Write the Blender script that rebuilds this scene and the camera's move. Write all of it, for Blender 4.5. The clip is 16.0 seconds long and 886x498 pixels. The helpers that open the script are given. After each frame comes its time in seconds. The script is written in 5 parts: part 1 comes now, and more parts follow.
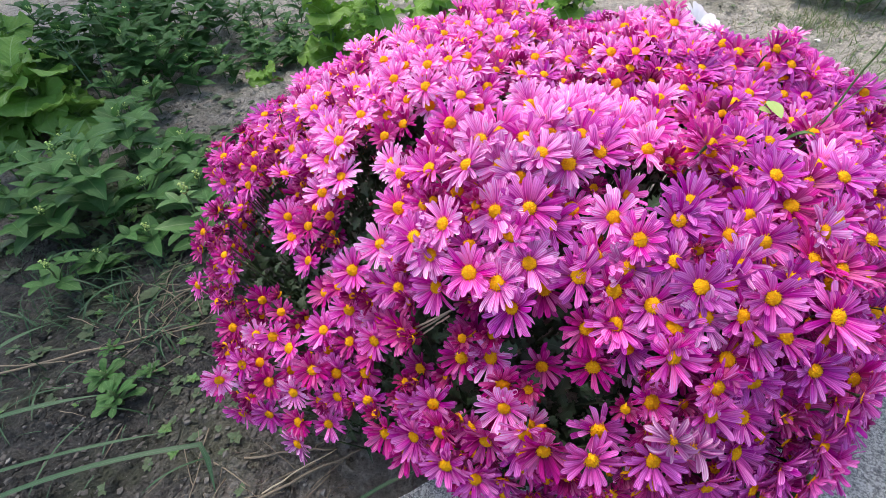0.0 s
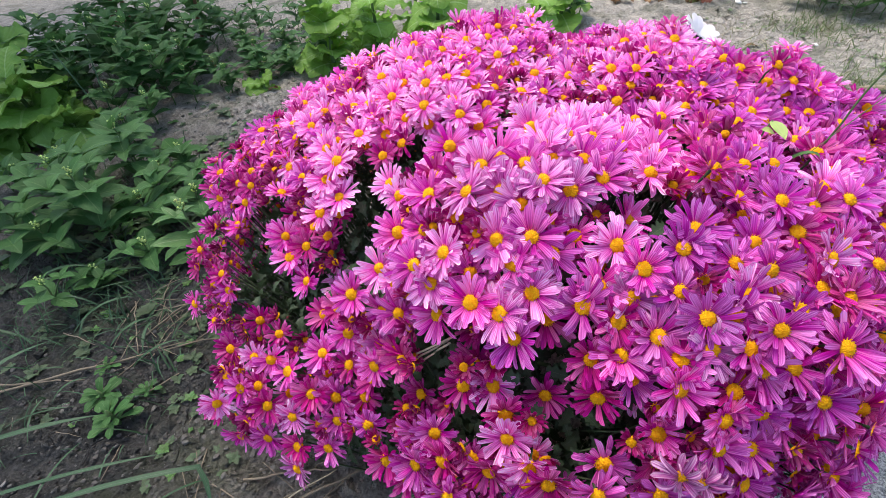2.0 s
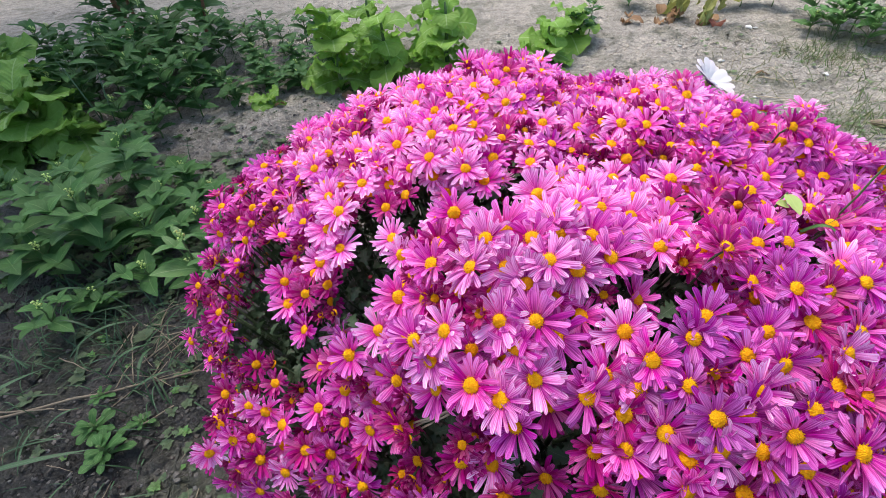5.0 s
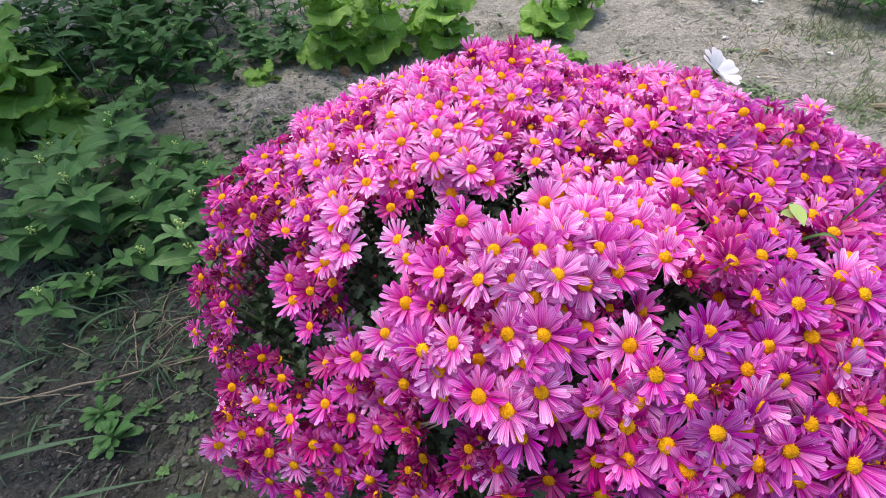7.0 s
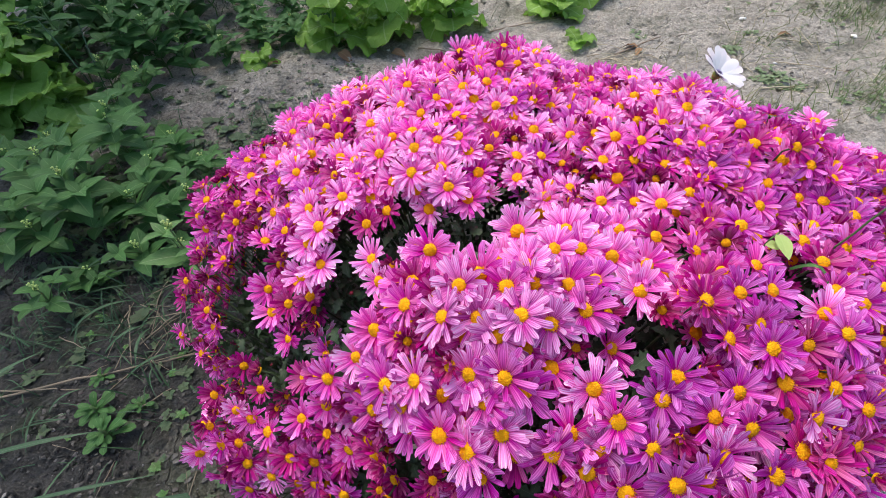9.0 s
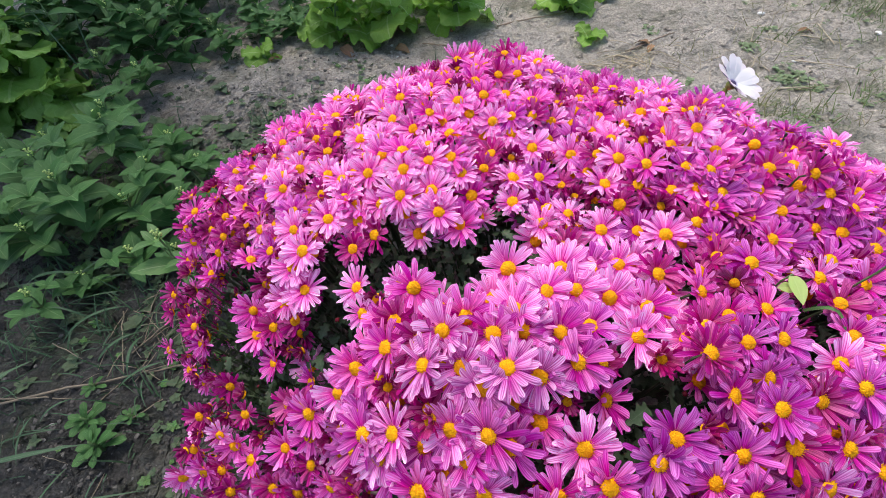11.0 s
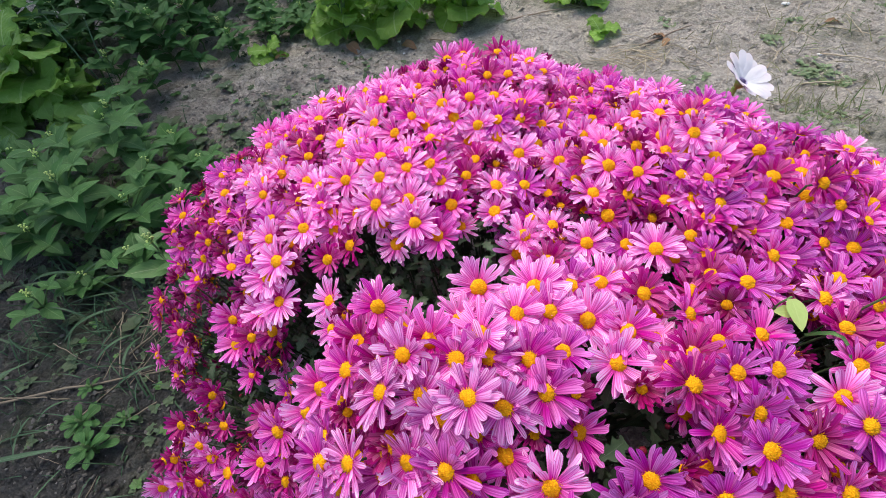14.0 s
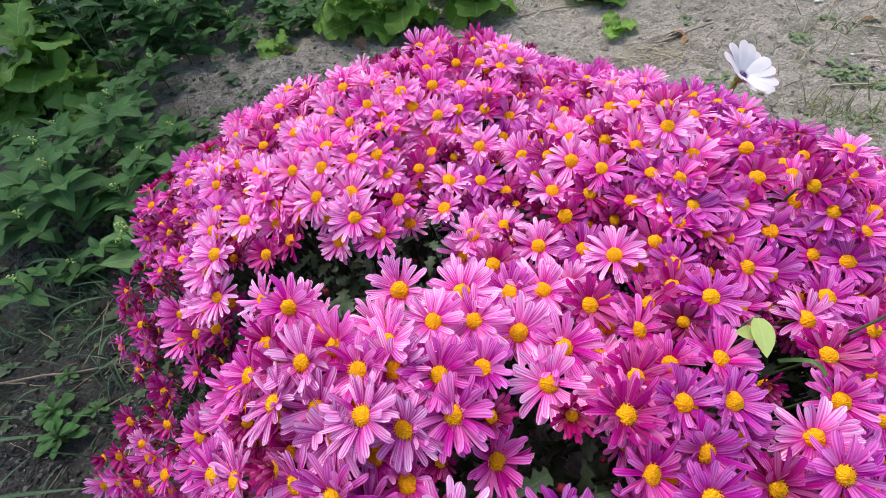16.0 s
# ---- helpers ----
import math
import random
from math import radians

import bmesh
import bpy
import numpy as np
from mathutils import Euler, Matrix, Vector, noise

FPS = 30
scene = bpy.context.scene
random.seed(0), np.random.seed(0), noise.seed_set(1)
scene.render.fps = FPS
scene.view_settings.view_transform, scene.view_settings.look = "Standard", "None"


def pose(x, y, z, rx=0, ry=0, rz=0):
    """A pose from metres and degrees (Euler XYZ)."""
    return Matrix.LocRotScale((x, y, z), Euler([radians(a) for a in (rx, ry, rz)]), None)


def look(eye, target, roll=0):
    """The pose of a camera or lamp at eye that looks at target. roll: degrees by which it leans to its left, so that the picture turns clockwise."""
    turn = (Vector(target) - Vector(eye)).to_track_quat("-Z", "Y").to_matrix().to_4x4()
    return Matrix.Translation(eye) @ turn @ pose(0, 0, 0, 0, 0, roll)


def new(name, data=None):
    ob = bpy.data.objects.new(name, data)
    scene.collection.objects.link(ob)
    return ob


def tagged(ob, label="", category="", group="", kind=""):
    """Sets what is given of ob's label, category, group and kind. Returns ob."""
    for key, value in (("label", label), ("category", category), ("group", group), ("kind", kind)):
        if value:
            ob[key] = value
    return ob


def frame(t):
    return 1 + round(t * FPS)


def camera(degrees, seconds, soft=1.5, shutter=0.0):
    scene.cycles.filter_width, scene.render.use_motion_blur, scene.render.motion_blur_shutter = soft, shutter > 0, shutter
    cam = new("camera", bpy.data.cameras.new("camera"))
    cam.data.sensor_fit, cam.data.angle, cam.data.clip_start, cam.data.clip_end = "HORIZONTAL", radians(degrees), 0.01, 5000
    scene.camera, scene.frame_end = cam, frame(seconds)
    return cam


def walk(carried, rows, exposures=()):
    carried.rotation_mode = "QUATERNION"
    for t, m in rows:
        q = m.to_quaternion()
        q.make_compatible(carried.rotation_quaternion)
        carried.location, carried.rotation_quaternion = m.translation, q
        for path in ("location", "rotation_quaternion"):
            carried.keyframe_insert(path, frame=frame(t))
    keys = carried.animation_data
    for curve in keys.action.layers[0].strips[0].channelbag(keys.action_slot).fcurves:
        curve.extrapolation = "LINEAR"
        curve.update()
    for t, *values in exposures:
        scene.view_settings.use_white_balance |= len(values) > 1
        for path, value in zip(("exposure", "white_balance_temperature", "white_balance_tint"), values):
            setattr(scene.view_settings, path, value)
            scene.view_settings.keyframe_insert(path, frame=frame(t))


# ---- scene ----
import functools

cam = camera(87.6, 16.0, soft=0.3)
PATH = [
    (0, (0.007, 0.0, 0.715), (-0.083, 1.44, -0.67), -4.5),
    (0.5, (0.014, 0.002, 0.713), (-0.076, 1.444, -0.67), -4.5),
    (1, (0.013, 0.009, 0.716), (-0.071, 1.454, -0.664), -4.5),
    (1.5, (0.011, 0.017, 0.718), (-0.069, 1.463, -0.661), -4.5),
    (2, (0.006, 0.022, 0.727), (-0.078, 1.466, -0.655), -4.8),
    (2.5, (0.004, 0.028, 0.734), (-0.093, 1.472, -0.646), -5.2),
    (3, (0.006, 0.035, 0.742), (-0.106, 1.483, -0.633), -5.5),
    (3.5, (0.011, 0.043, 0.749), (-0.108, 1.493, -0.623), -5.3),
    (4, (0.005, 0.051, 0.756), (-0.11, 1.507, -0.61), -4.7),
    (4.5, (0.009, 0.063, 0.759), (-0.096, 1.522, -0.605), -4.0),
    (7, (-0.004, 0.097, 0.791), (-0.077, 1.461, -0.67), -2.7),
    (7.5, (0.005, 0.105, 0.795), (-0.069, 1.431, -0.701), -2.8),
    (8, (0.021, 0.12, 0.795), (-0.069, 1.417, -0.725), -3.2),
    (8.5, (0.03, 0.133, 0.802), (-0.079, 1.416, -0.728), -3.6),
    (9, (0.036, 0.145, 0.814), (-0.086, 1.425, -0.718), -3.8),
    (9.5, (0.041, 0.159, 0.813), (-0.09, 1.433, -0.723), -4.0),
    (10, (0.047, 0.174, 0.818), (-0.094, 1.439, -0.725), -4.2),
    (12.5, (0.072, 0.212, 0.816), (-0.121, 1.429, -0.76), -5.5),
    (13, (0.083, 0.213, 0.809), (-0.128, 1.43, -0.763), -6.1),
    (13.5, (0.085, 0.225, 0.807), (-0.139, 1.442, -0.765), -6.6),
    (14, (0.094, 0.23, 0.807), (-0.144, 1.447, -0.762), -7.1),
    (14.5, (0.108, 0.241, 0.797), (-0.152, 1.454, -0.772), -7.6),
    (15, (0.126, 0.251, 0.786), (-0.164, 1.462, -0.779), -8.2),
    (15.5, (0.149, 0.257, 0.778), (-0.169, 1.465, -0.784), -8.6),
    (16, (0.166, 0.262, 0.768), (-0.179, 1.471, -0.787), -8.9),
]
walk(cam, [(t, look(eye, target, roll)) for t, eye, target, roll in PATH], [(0.0, 0.92), (4.5, 0.84), (8.5, 0.72), (12.5, 0.64), (16.0, 0.60)])

# ---- light ----
SUN_FROM = Vector((-0.25, 0.31, 0.91)).normalized()
world = bpy.data.worlds.new("sky_world")
scene.world = world
world.use_nodes = True
sky = world.node_tree.nodes.new("ShaderNodeTexSky")
sky.sky_type, sky.sun_disc = "NISHITA", False
sky.sun_elevation = math.asin(SUN_FROM.z)
sky.sun_rotation = math.atan2(SUN_FROM.x, SUN_FROM.y)
sky.dust_density = 3.0
background = world.node_tree.nodes["Background"]
background.inputs["Strength"].default_value = 0.150
world.node_tree.links.new(sky.outputs[0], background.inputs["Color"])
sun = new("sun", bpy.data.lights.new("sun", "SUN"))
sun.data.energy, sun.data.angle, sun.data.color = 1.75, radians(40), (1.0, 0.95, 0.88)
sun.matrix_world = look(SUN_FROM * 20, (0, 0, 0))


# ---- materials ----
def material(name, rough=0.6, spec=0.4):
    m = bpy.data.materials.new(name)
    m.use_nodes = True
    b = m.node_tree.nodes["Principled BSDF"]
    b.inputs["Roughness"].default_value = rough
    b.inputs["Specular IOR Level"].default_value = spec
    return m, m.node_tree, b


def node(tree, kind, **values):
    n = tree.nodes.new(kind)
    for key, value in values.items():
        n.inputs[key.replace("_", " ")].default_value = value
    return n


def noise_of(tree, scale, detail=4.0, coords="Object", rough=0.6, stretch=None):
    c = tree.nodes.new("ShaderNodeTexCoord")
    n = node(tree, "ShaderNodeTexNoise", Scale=scale, Detail=detail, Roughness=rough)
    out = c.outputs[coords]
    if stretch:
        mp = tree.nodes.new("ShaderNodeMapping")
        mp.inputs["Scale"].default_value = stretch
        tree.links.new(out, mp.inputs["Vector"])
        out = mp.outputs[0]
    tree.links.new(out, n.inputs["Vector"])
    return n.outputs["Fac"]


def ramp_of(tree, fac, *stops):
    r = tree.nodes.new("ShaderNodeValToRGB")
    while len(r.color_ramp.elements) < len(stops):
        r.color_ramp.elements.new(0.5)
    for e, (at, colour) in zip(r.color_ramp.elements, stops):
        e.position, e.color = at, (*colour, 1)
    tree.links.new(fac, r.inputs[0])
    return r.outputs[0]


def mix_of(tree, fac, a, b, how="MIX"):
    m = tree.nodes.new("ShaderNodeMix")
    m.data_type, m.blend_type = "RGBA", how
    for value, socket in ((fac, m.inputs[0]), (a, m.inputs[6]), (b, m.inputs[7])):
        if isinstance(value, (int, float)):
            socket.default_value = value
        elif isinstance(value, tuple):
            socket.default_value = (*value, 1)
        else:
            tree.links.new(value, socket)
    return m.outputs[2]


def math_of(tree, op, a, b=0.0, c=0.0):
    m = tree.nodes.new("ShaderNodeMath")
    m.operation = op
    for i, value in enumerate((a, b, c)):
        if isinstance(value, (int, float)):
            m.inputs[i].default_value = value
        else:
            tree.links.new(value, m.inputs[i])
    return m.outputs[0]


def bump_of(tree, height, strength, distance, bsdf):
    n = node(tree, "ShaderNodeBump", Strength=strength, Distance=distance)
    tree.links.new(height, n.inputs["Height"])
    tree.links.new(n.outputs[0], bsdf.inputs["Normal"])


def uv_of(tree):
    c = tree.nodes.new("ShaderNodeTexCoord")
    s = tree.nodes.new("ShaderNodeSeparateXYZ")
    tree.links.new(c.outputs["UV"], s.inputs[0])
    return c.outputs["UV"], s.outputs[0], s.outputs[1]


def random_of(tree):
    a = tree.nodes.new("ShaderNodeObjectInfo").outputs["Random"]
    b = tree.nodes.new("ShaderNodeNewGeometry").outputs["Random Per Island"]
    return a, b


def let_light_through(tree, bsdf, colour, share):
    t = tree.nodes.new("ShaderNodeBsdfTranslucent")
    tree.links.new(colour, t.inputs["Color"])
    m = tree.nodes.new("ShaderNodeMixShader")
    m.inputs[0].default_value = share
    tree.links.new(bsdf.outputs[0], m.inputs[1])
    tree.links.new(t.outputs[0], m.inputs[2])
    tree.links.new(m.outputs[0], tree.nodes["Material Output"].inputs["Surface"])


def petal_material(name, base, tip, deep):
    m, t, b = material(name, 0.55, 0.25)
    uv, u, v = uv_of(t)
    per_flower, per_petal = random_of(t)
    along = ramp_of(t, v, (0.0, deep), (0.22, base), (0.95, tip))
    mp = t.nodes.new("ShaderNodeMapping")
    mp.inputs["Scale"].default_value = (5.5, 0.45, 1.0)
    each = t.nodes.new("ShaderNodeVectorMath")
    each.operation = "ADD"
    t.links.new(uv, each.inputs[0])
    t.links.new(math_of(t, "MULTIPLY", per_petal, 37.0), each.inputs[1])
    t.links.new(each.outputs[0], mp.inputs["Vector"])
    ribs = node(t, "ShaderNodeTexNoise", Scale=1.0, Detail=3.0)
    t.links.new(mp.outputs[0], ribs.inputs["Vector"])
    streak = ramp_of(t, ribs.outputs["Fac"], (0.38, (0.72, 0.36, 0.62)), (0.50, (1.0, 1.0, 1.0)), (0.62, (1.10, 1.7, 1.15)))
    colour = mix_of(t, 0.8, along, streak, "MULTIPLY")
    wave = math_of(t, "COSINE", math_of(t, "MULTIPLY", math_of(t, "ADD", u, math_of(t, "MULTIPLY_ADD", ribs.outputs["Fac"], 0.10, -0.05)), 6 * math.pi))
    groove = ramp_of(t, math_of(t, "MULTIPLY_ADD", wave, 0.5, 0.5), (0.0, (1.06, 1.35, 1.10)), (0.55, (1.0, 1.0, 1.0)), (1.0, (0.76, 0.42, 0.68)))
    colour = mix_of(t, 0.8, colour, groove, "MULTIPLY")
    h = node(t, "ShaderNodeHueSaturation")
    t.links.new(math_of(t, "MULTIPLY_ADD", per_flower, 0.012, 0.494), h.inputs["Hue"])
    both = math_of(t, "ADD", per_flower, per_petal)
    t.links.new(math_of(t, "MULTIPLY_ADD", per_petal, -0.30, 1.13), h.inputs["Saturation"])
    t.links.new(math_of(t, "MULTIPLY_ADD", both, 0.42, 0.59), h.inputs["Value"])
    t.links.new(colour, h.inputs["Color"])
    t.links.new(h.outputs[0], b.inputs["Base Color"])
    bump_of(t, ribs.outputs["Fac"], 0.6, 0.002, b)
    let_light_through(t, b, h.outputs[0], 0.38)
    return m


def leaf_material(name, dark, light, vein, rough=0.5, through_it=0.25, spec=0.35, crinkle=0.12):
    m, t, b = material(name, rough, spec)
    uv, u, v = uv_of(t)
    one, two = random_of(t)
    mottle = noise_of(t, 7.0 if crinkle < 0.5 else 16.0, 4.0, "UV")
    colour = mix_of(t, mottle, dark, light)
    off = math_of(t, "ABSOLUTE", math_of(t, "SUBTRACT", u, 0.5))
    side = math_of(t, "SINE", math_of(t, "MULTIPLY", math_of(t, "SUBTRACT", v, math_of(t, "MULTIPLY", off, 0.7)), 46.0))
    rib = math_of(t, "MAXIMUM", math_of(t, "LESS_THAN", off, 0.022), math_of(t, "MULTIPLY", math_of(t, "GREATER_THAN", side, 0.95), 0.28))
    colour = mix_of(t, math_of(t, "MULTIPLY", rib, 0.6), colour, vein)
    h = node(t, "ShaderNodeHueSaturation")
    t.links.new(math_of(t, "MULTIPLY_ADD", two, 0.03, 0.485), h.inputs["Hue"])
    t.links.new(math_of(t, "MULTIPLY_ADD", math_of(t, "ADD", one, two), 0.35, 0.65), h.inputs["Value"])
    t.links.new(colour, h.inputs["Color"])
    t.links.new(h.outputs[0], b.inputs["Base Color"])
    bump_of(t, math_of(t, "ADD", side, math_of(t, "MULTIPLY", mottle, 2.0)), crinkle, 0.001, b)
    let_light_through(t, b, h.outputs[0], through_it)
    return m


def stalk_material(name, dark, light, scale=80.0):
    m, t, b = material(name, 0.65, 0.25)
    n = noise_of(t, scale, 4.0, stretch=(1.0, 1.0, 0.25))
    one, two = random_of(t)
    colour = mix_of(t, n, dark, light)
    h = node(t, "ShaderNodeHueSaturation")
    t.links.new(math_of(t, "MULTIPLY_ADD", math_of(t, "ADD", one, two), 0.35, 0.65), h.inputs["Value"])
    t.links.new(colour, h.inputs["Color"])
    t.links.new(h.outputs[0], b.inputs["Base Color"])
    bump_of(t, n, 0.3, 0.001, b)
    return m


PINK = petal_material("petal_pink", (0.80, 0.044, 0.49), (0.92, 0.20, 0.74), (0.68, 0.020, 0.31))
LILAC = petal_material("petal_lilac", (0.88, 0.145, 0.65), (0.97, 0.46, 0.87), (0.74, 0.055, 0.43))
# pink made cooler and darker: the right side's shade held in the petal colour
SHADE_PLUM = petal_material("petal_shade_plum", (0.69, 0.042, 0.50), (0.83, 0.180, 0.74), (0.60, 0.016, 0.29))
MAGENTA = petal_material("petal_magenta", (0.59, 0.014, 0.25), (0.74, 0.058, 0.43), (0.43, 0.007, 0.09))
CRIMSON = petal_material("petal_crimson", (0.40, 0.007, 0.12), (0.54, 0.018, 0.26), (0.29, 0.005, 0.04))
FADED = petal_material("petal_faded", (0.66, 0.17, 0.50), (0.80, 0.36, 0.68), (0.48, 0.14, 0.26))

DISC, tree, bsdf = material("disc_yellow", 0.75, 0.2)
florets = tree.nodes.new("ShaderNodeTexVoronoi")
florets.inputs["Scale"].default_value = 13.0
tree.links.new(tree.nodes.new("ShaderNodeTexCoord").outputs["UV"], florets.inputs["Vector"])
per_disc = random_of(tree)[0]
tree.links.new(mix_of(tree, math_of(tree, "MULTIPLY", per_disc, 0.6), ramp_of(tree, florets.outputs["Distance"], (0.0, (1.0, 0.62, 0.006)), (0.8, (0.95, 0.40, 0.003))),
                      ramp_of(tree, florets.outputs["Distance"], (0.0, (1.0, 0.54, 0.006)), (0.8, (0.82, 0.29, 0.003)))), bsdf.inputs["Base Color"])
bump_of(tree, florets.outputs["Distance"], 0.8, 0.0012, bsdf)

MUM_LEAF = leaf_material("chrysanthemum_leaf", (0.036, 0.068, 0.030), (0.074, 0.118, 0.056), (0.12, 0.16, 0.10))
WEED_LEAF = leaf_material("mercury_leaf", (0.046, 0.128, 0.036), (0.094, 0.206, 0.064), (0.17, 0.28, 0.11), 0.55, 0.35, 0.22)
PALE_LEAF = leaf_material("pale_weed_leaf", (0.085, 0.200, 0.050), (0.130, 0.270, 0.080), (0.28, 0.40, 0.18), 0.45, 0.35)
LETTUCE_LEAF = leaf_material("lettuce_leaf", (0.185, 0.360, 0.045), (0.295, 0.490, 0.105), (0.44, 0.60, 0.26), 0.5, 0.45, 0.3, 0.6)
# the lettuce leaf again, darkened to stand in for shade at the far left
SHADED_LETTUCE_LEAF = leaf_material("shaded_lettuce_leaf", (0.125, 0.260, 0.040), (0.215, 0.375, 0.085), (0.32, 0.45, 0.18), 0.5, 0.35, 0.3, 0.5)
YELLOW_LEAF = leaf_material("yellow_green_leaf", (0.44, 0.60, 0.17), (0.54, 0.69, 0.25), (0.56, 0.70, 0.26), 0.6, 0.35, 0.2, 0.03)
GRASS = leaf_material("grass_blade", (0.032, 0.078, 0.036), (0.060, 0.125, 0.060), (0.12, 0.20, 0.12), 0.5, 0.25)
LOW_LEAF = leaf_material("low_weed_leaf", (0.075, 0.120, 0.062), (0.130, 0.185, 0.098), (0.16, 0.21, 0.13), 0.6, 0.35)
SMALL_LEAF = leaf_material("small_weed_leaf", (0.215, 0.295, 0.155), (0.330, 0.410, 0.240), (0.36, 0.43, 0.28), 0.65, 0.4, 0.15)
OLIVE_GRASS = leaf_material("olive_grass_blade", (0.20, 0.22, 0.10), (0.36, 0.34, 0.20), (0.38, 0.36, 0.22), 0.7, 0.3, 0.15)
LIGHT_GRASS = leaf_material("light_grass_blade", (0.115, 0.185, 0.062), (0.215, 0.285, 0.125), (0.26, 0.32, 0.16), 0.65, 0.35, 0.15)
DRY_LEAF = leaf_material("dry_brown_leaf", (0.16, 0.085, 0.045), (0.32, 0.19, 0.10), (0.36, 0.25, 0.15), 0.8, 0.1)
GREEN_STALK = stalk_material("green_stalk", (0.07, 0.13, 0.045), (0.15, 0.24, 0.09))
MUM_STALK = stalk_material("chrysanthemum_stalk", (0.040, 0.070, 0.030), (0.085, 0.120, 0.055))
PALE_STRAW = stalk_material("pale_straw", (0.36, 0.30, 0.20), (0.58, 0.51, 0.38), 120.0)
RED_STALK = stalk_material("reddish_stalk", (0.14, 0.07, 0.04), (0.22, 0.13, 0.07))
STRAW = stalk_material("dry_straw", (0.13, 0.105, 0.075), (0.27, 0.225, 0.165), 120.0)
OLD_WOOD = stalk_material("old_wood", (0.15, 0.11, 0.08), (0.33, 0.27, 0.20), 40.0)
DAISY_WHITE, tree, bsdf = material("daisy_white_petal", 0.5, 0.3)
uv, u, v = uv_of(tree)
white = ramp_of(tree, v, (0.0, (0.40, 0.32, 0.62)), (0.09, (0.93, 0.93, 0.94)), (1.0, (0.96, 0.96, 0.96)))
tree.links.new(white, bsdf.inputs["Base Color"])
let_light_through(tree, bsdf, white, 0.4)
DAISY_STALK = stalk_material("daisy_stalk", (0.20, 0.27, 0.05), (0.34, 0.42, 0.10))
DAISY_PURPLE = leaf_material("daisy_purple", (0.045, 0.030, 0.10), (0.11, 0.08, 0.20), (0.20, 0.16, 0.30), 0.5, 0.1)

SOIL, tree, bsdf = material("dry_grey_soil", 0.95, 0.12)
coarse, fine, patch = noise_of(tree, 9.0, 6.0), noise_of(tree, 140.0, 8.0, rough=0.7), noise_of(tree, 2.2, 4.0)
warp = node(tree, "ShaderNodeTexVoronoi", Scale=7.0)
warp.feature = "DISTANCE_TO_EDGE"
shift = tree.nodes.new("ShaderNodeVectorMath")
shift.operation = "MULTIPLY_ADD"
wob = tree.nodes.new("ShaderNodeTexNoise")
wob.inputs["Scale"].default_value, wob.inputs["Detail"].default_value = 12.0, 4.0
place = tree.nodes.new("ShaderNodeTexCoord").outputs["Object"]
tree.links.new(place, wob.inputs["Vector"])
tree.links.new(wob.outputs["Color"], shift.inputs[0])
shift.inputs[1].default_value = (0.12, 0.12, 0.0)
tree.links.new(place, shift.inputs[2])
tree.links.new(shift.outputs[0], warp.inputs["Vector"])
crack = math_of(tree, "MULTIPLY", ramp_of(tree, warp.outputs["Distance"], (0.0, (1, 1, 1)), (0.014, (0, 0, 0))), ramp_of(tree, patch, (0.50, (0, 0, 0)), (0.64, (1, 1, 1))))
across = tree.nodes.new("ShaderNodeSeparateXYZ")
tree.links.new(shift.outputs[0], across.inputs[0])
# dark soil round a point at the left, with shade put into its colour
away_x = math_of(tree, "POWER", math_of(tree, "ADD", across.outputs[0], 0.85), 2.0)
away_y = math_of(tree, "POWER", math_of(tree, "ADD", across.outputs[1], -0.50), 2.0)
shade_dist = math_of(tree, "SQRT", math_of(tree, "ADD", away_x, away_y))
# 1 on the pale soil, 0 where it is darkened for shade
dry = ramp_of(tree, math_of(tree, "ADD", math_of(tree, "MULTIPLY", shade_dist, 0.5), math_of(tree, "MULTIPLY_ADD", patch, 0.4, -0.2)), (0.22, (0, 0, 0)), (0.62, (1, 1, 1)))
shaded_dark_earth = mix_of(tree, coarse, (0.046, 0.046, 0.045), (0.144, 0.142, 0.137))
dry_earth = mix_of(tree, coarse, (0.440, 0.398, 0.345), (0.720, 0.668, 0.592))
earth = mix_of(tree, dry, shaded_dark_earth, dry_earth)
earth = mix_of(tree, 0.75, earth, ramp_of(tree, fine, (0.34, (0.50, 0.49, 0.48)), (0.56, (1, 1, 1)), (0.72, (1.35, 1.33, 1.28))), "MULTIPLY")
blotch = ramp_of(tree, noise_of(tree, 24.0, 6.0, rough=0.7), (0.36, (0.66, 0.65, 0.63)), (0.50, (0.97, 0.97, 0.97)), (0.66, (1.22, 1.21, 1.18)))
earth = mix_of(tree, 0.8, earth, blotch, "MULTIPLY")
earth = mix_of(tree, math_of(tree, "MULTIPLY", crack, 0.45), earth, (0.06, 0.054, 0.046))
moss = math_of(tree, "MULTIPLY", ramp_of(tree, noise_of(tree, 5.5, 6.0), (0.50, (0, 0, 0)), (0.64, (1, 1, 1))), 0.45)
earth = mix_of(tree, moss, earth, (0.085, 0.105, 0.055))
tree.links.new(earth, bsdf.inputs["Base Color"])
mid = noise_of(tree, 42.0, 5.0, rough=0.65)
lumps = node(tree, "ShaderNodeTexVoronoi", Scale=55.0)
tree.links.new(shift.outputs[0], lumps.inputs["Vector"])
relief = math_of(tree, "SUBTRACT", math_of(tree, "ADD", math_of(tree, "ADD", math_of(tree, "MULTIPLY", coarse, 1.2), math_of(tree, "MULTIPLY", mid, 1.1)), math_of(tree, "SUBTRACT", math_of(tree, "MULTIPLY", fine, 0.8), math_of(tree, "MULTIPLY", lumps.outputs["Distance"], 0.5))), math_of(tree, "MULTIPLY", crack, 1.2))
bump_of(tree, relief, 1.0, 0.023, bsdf)

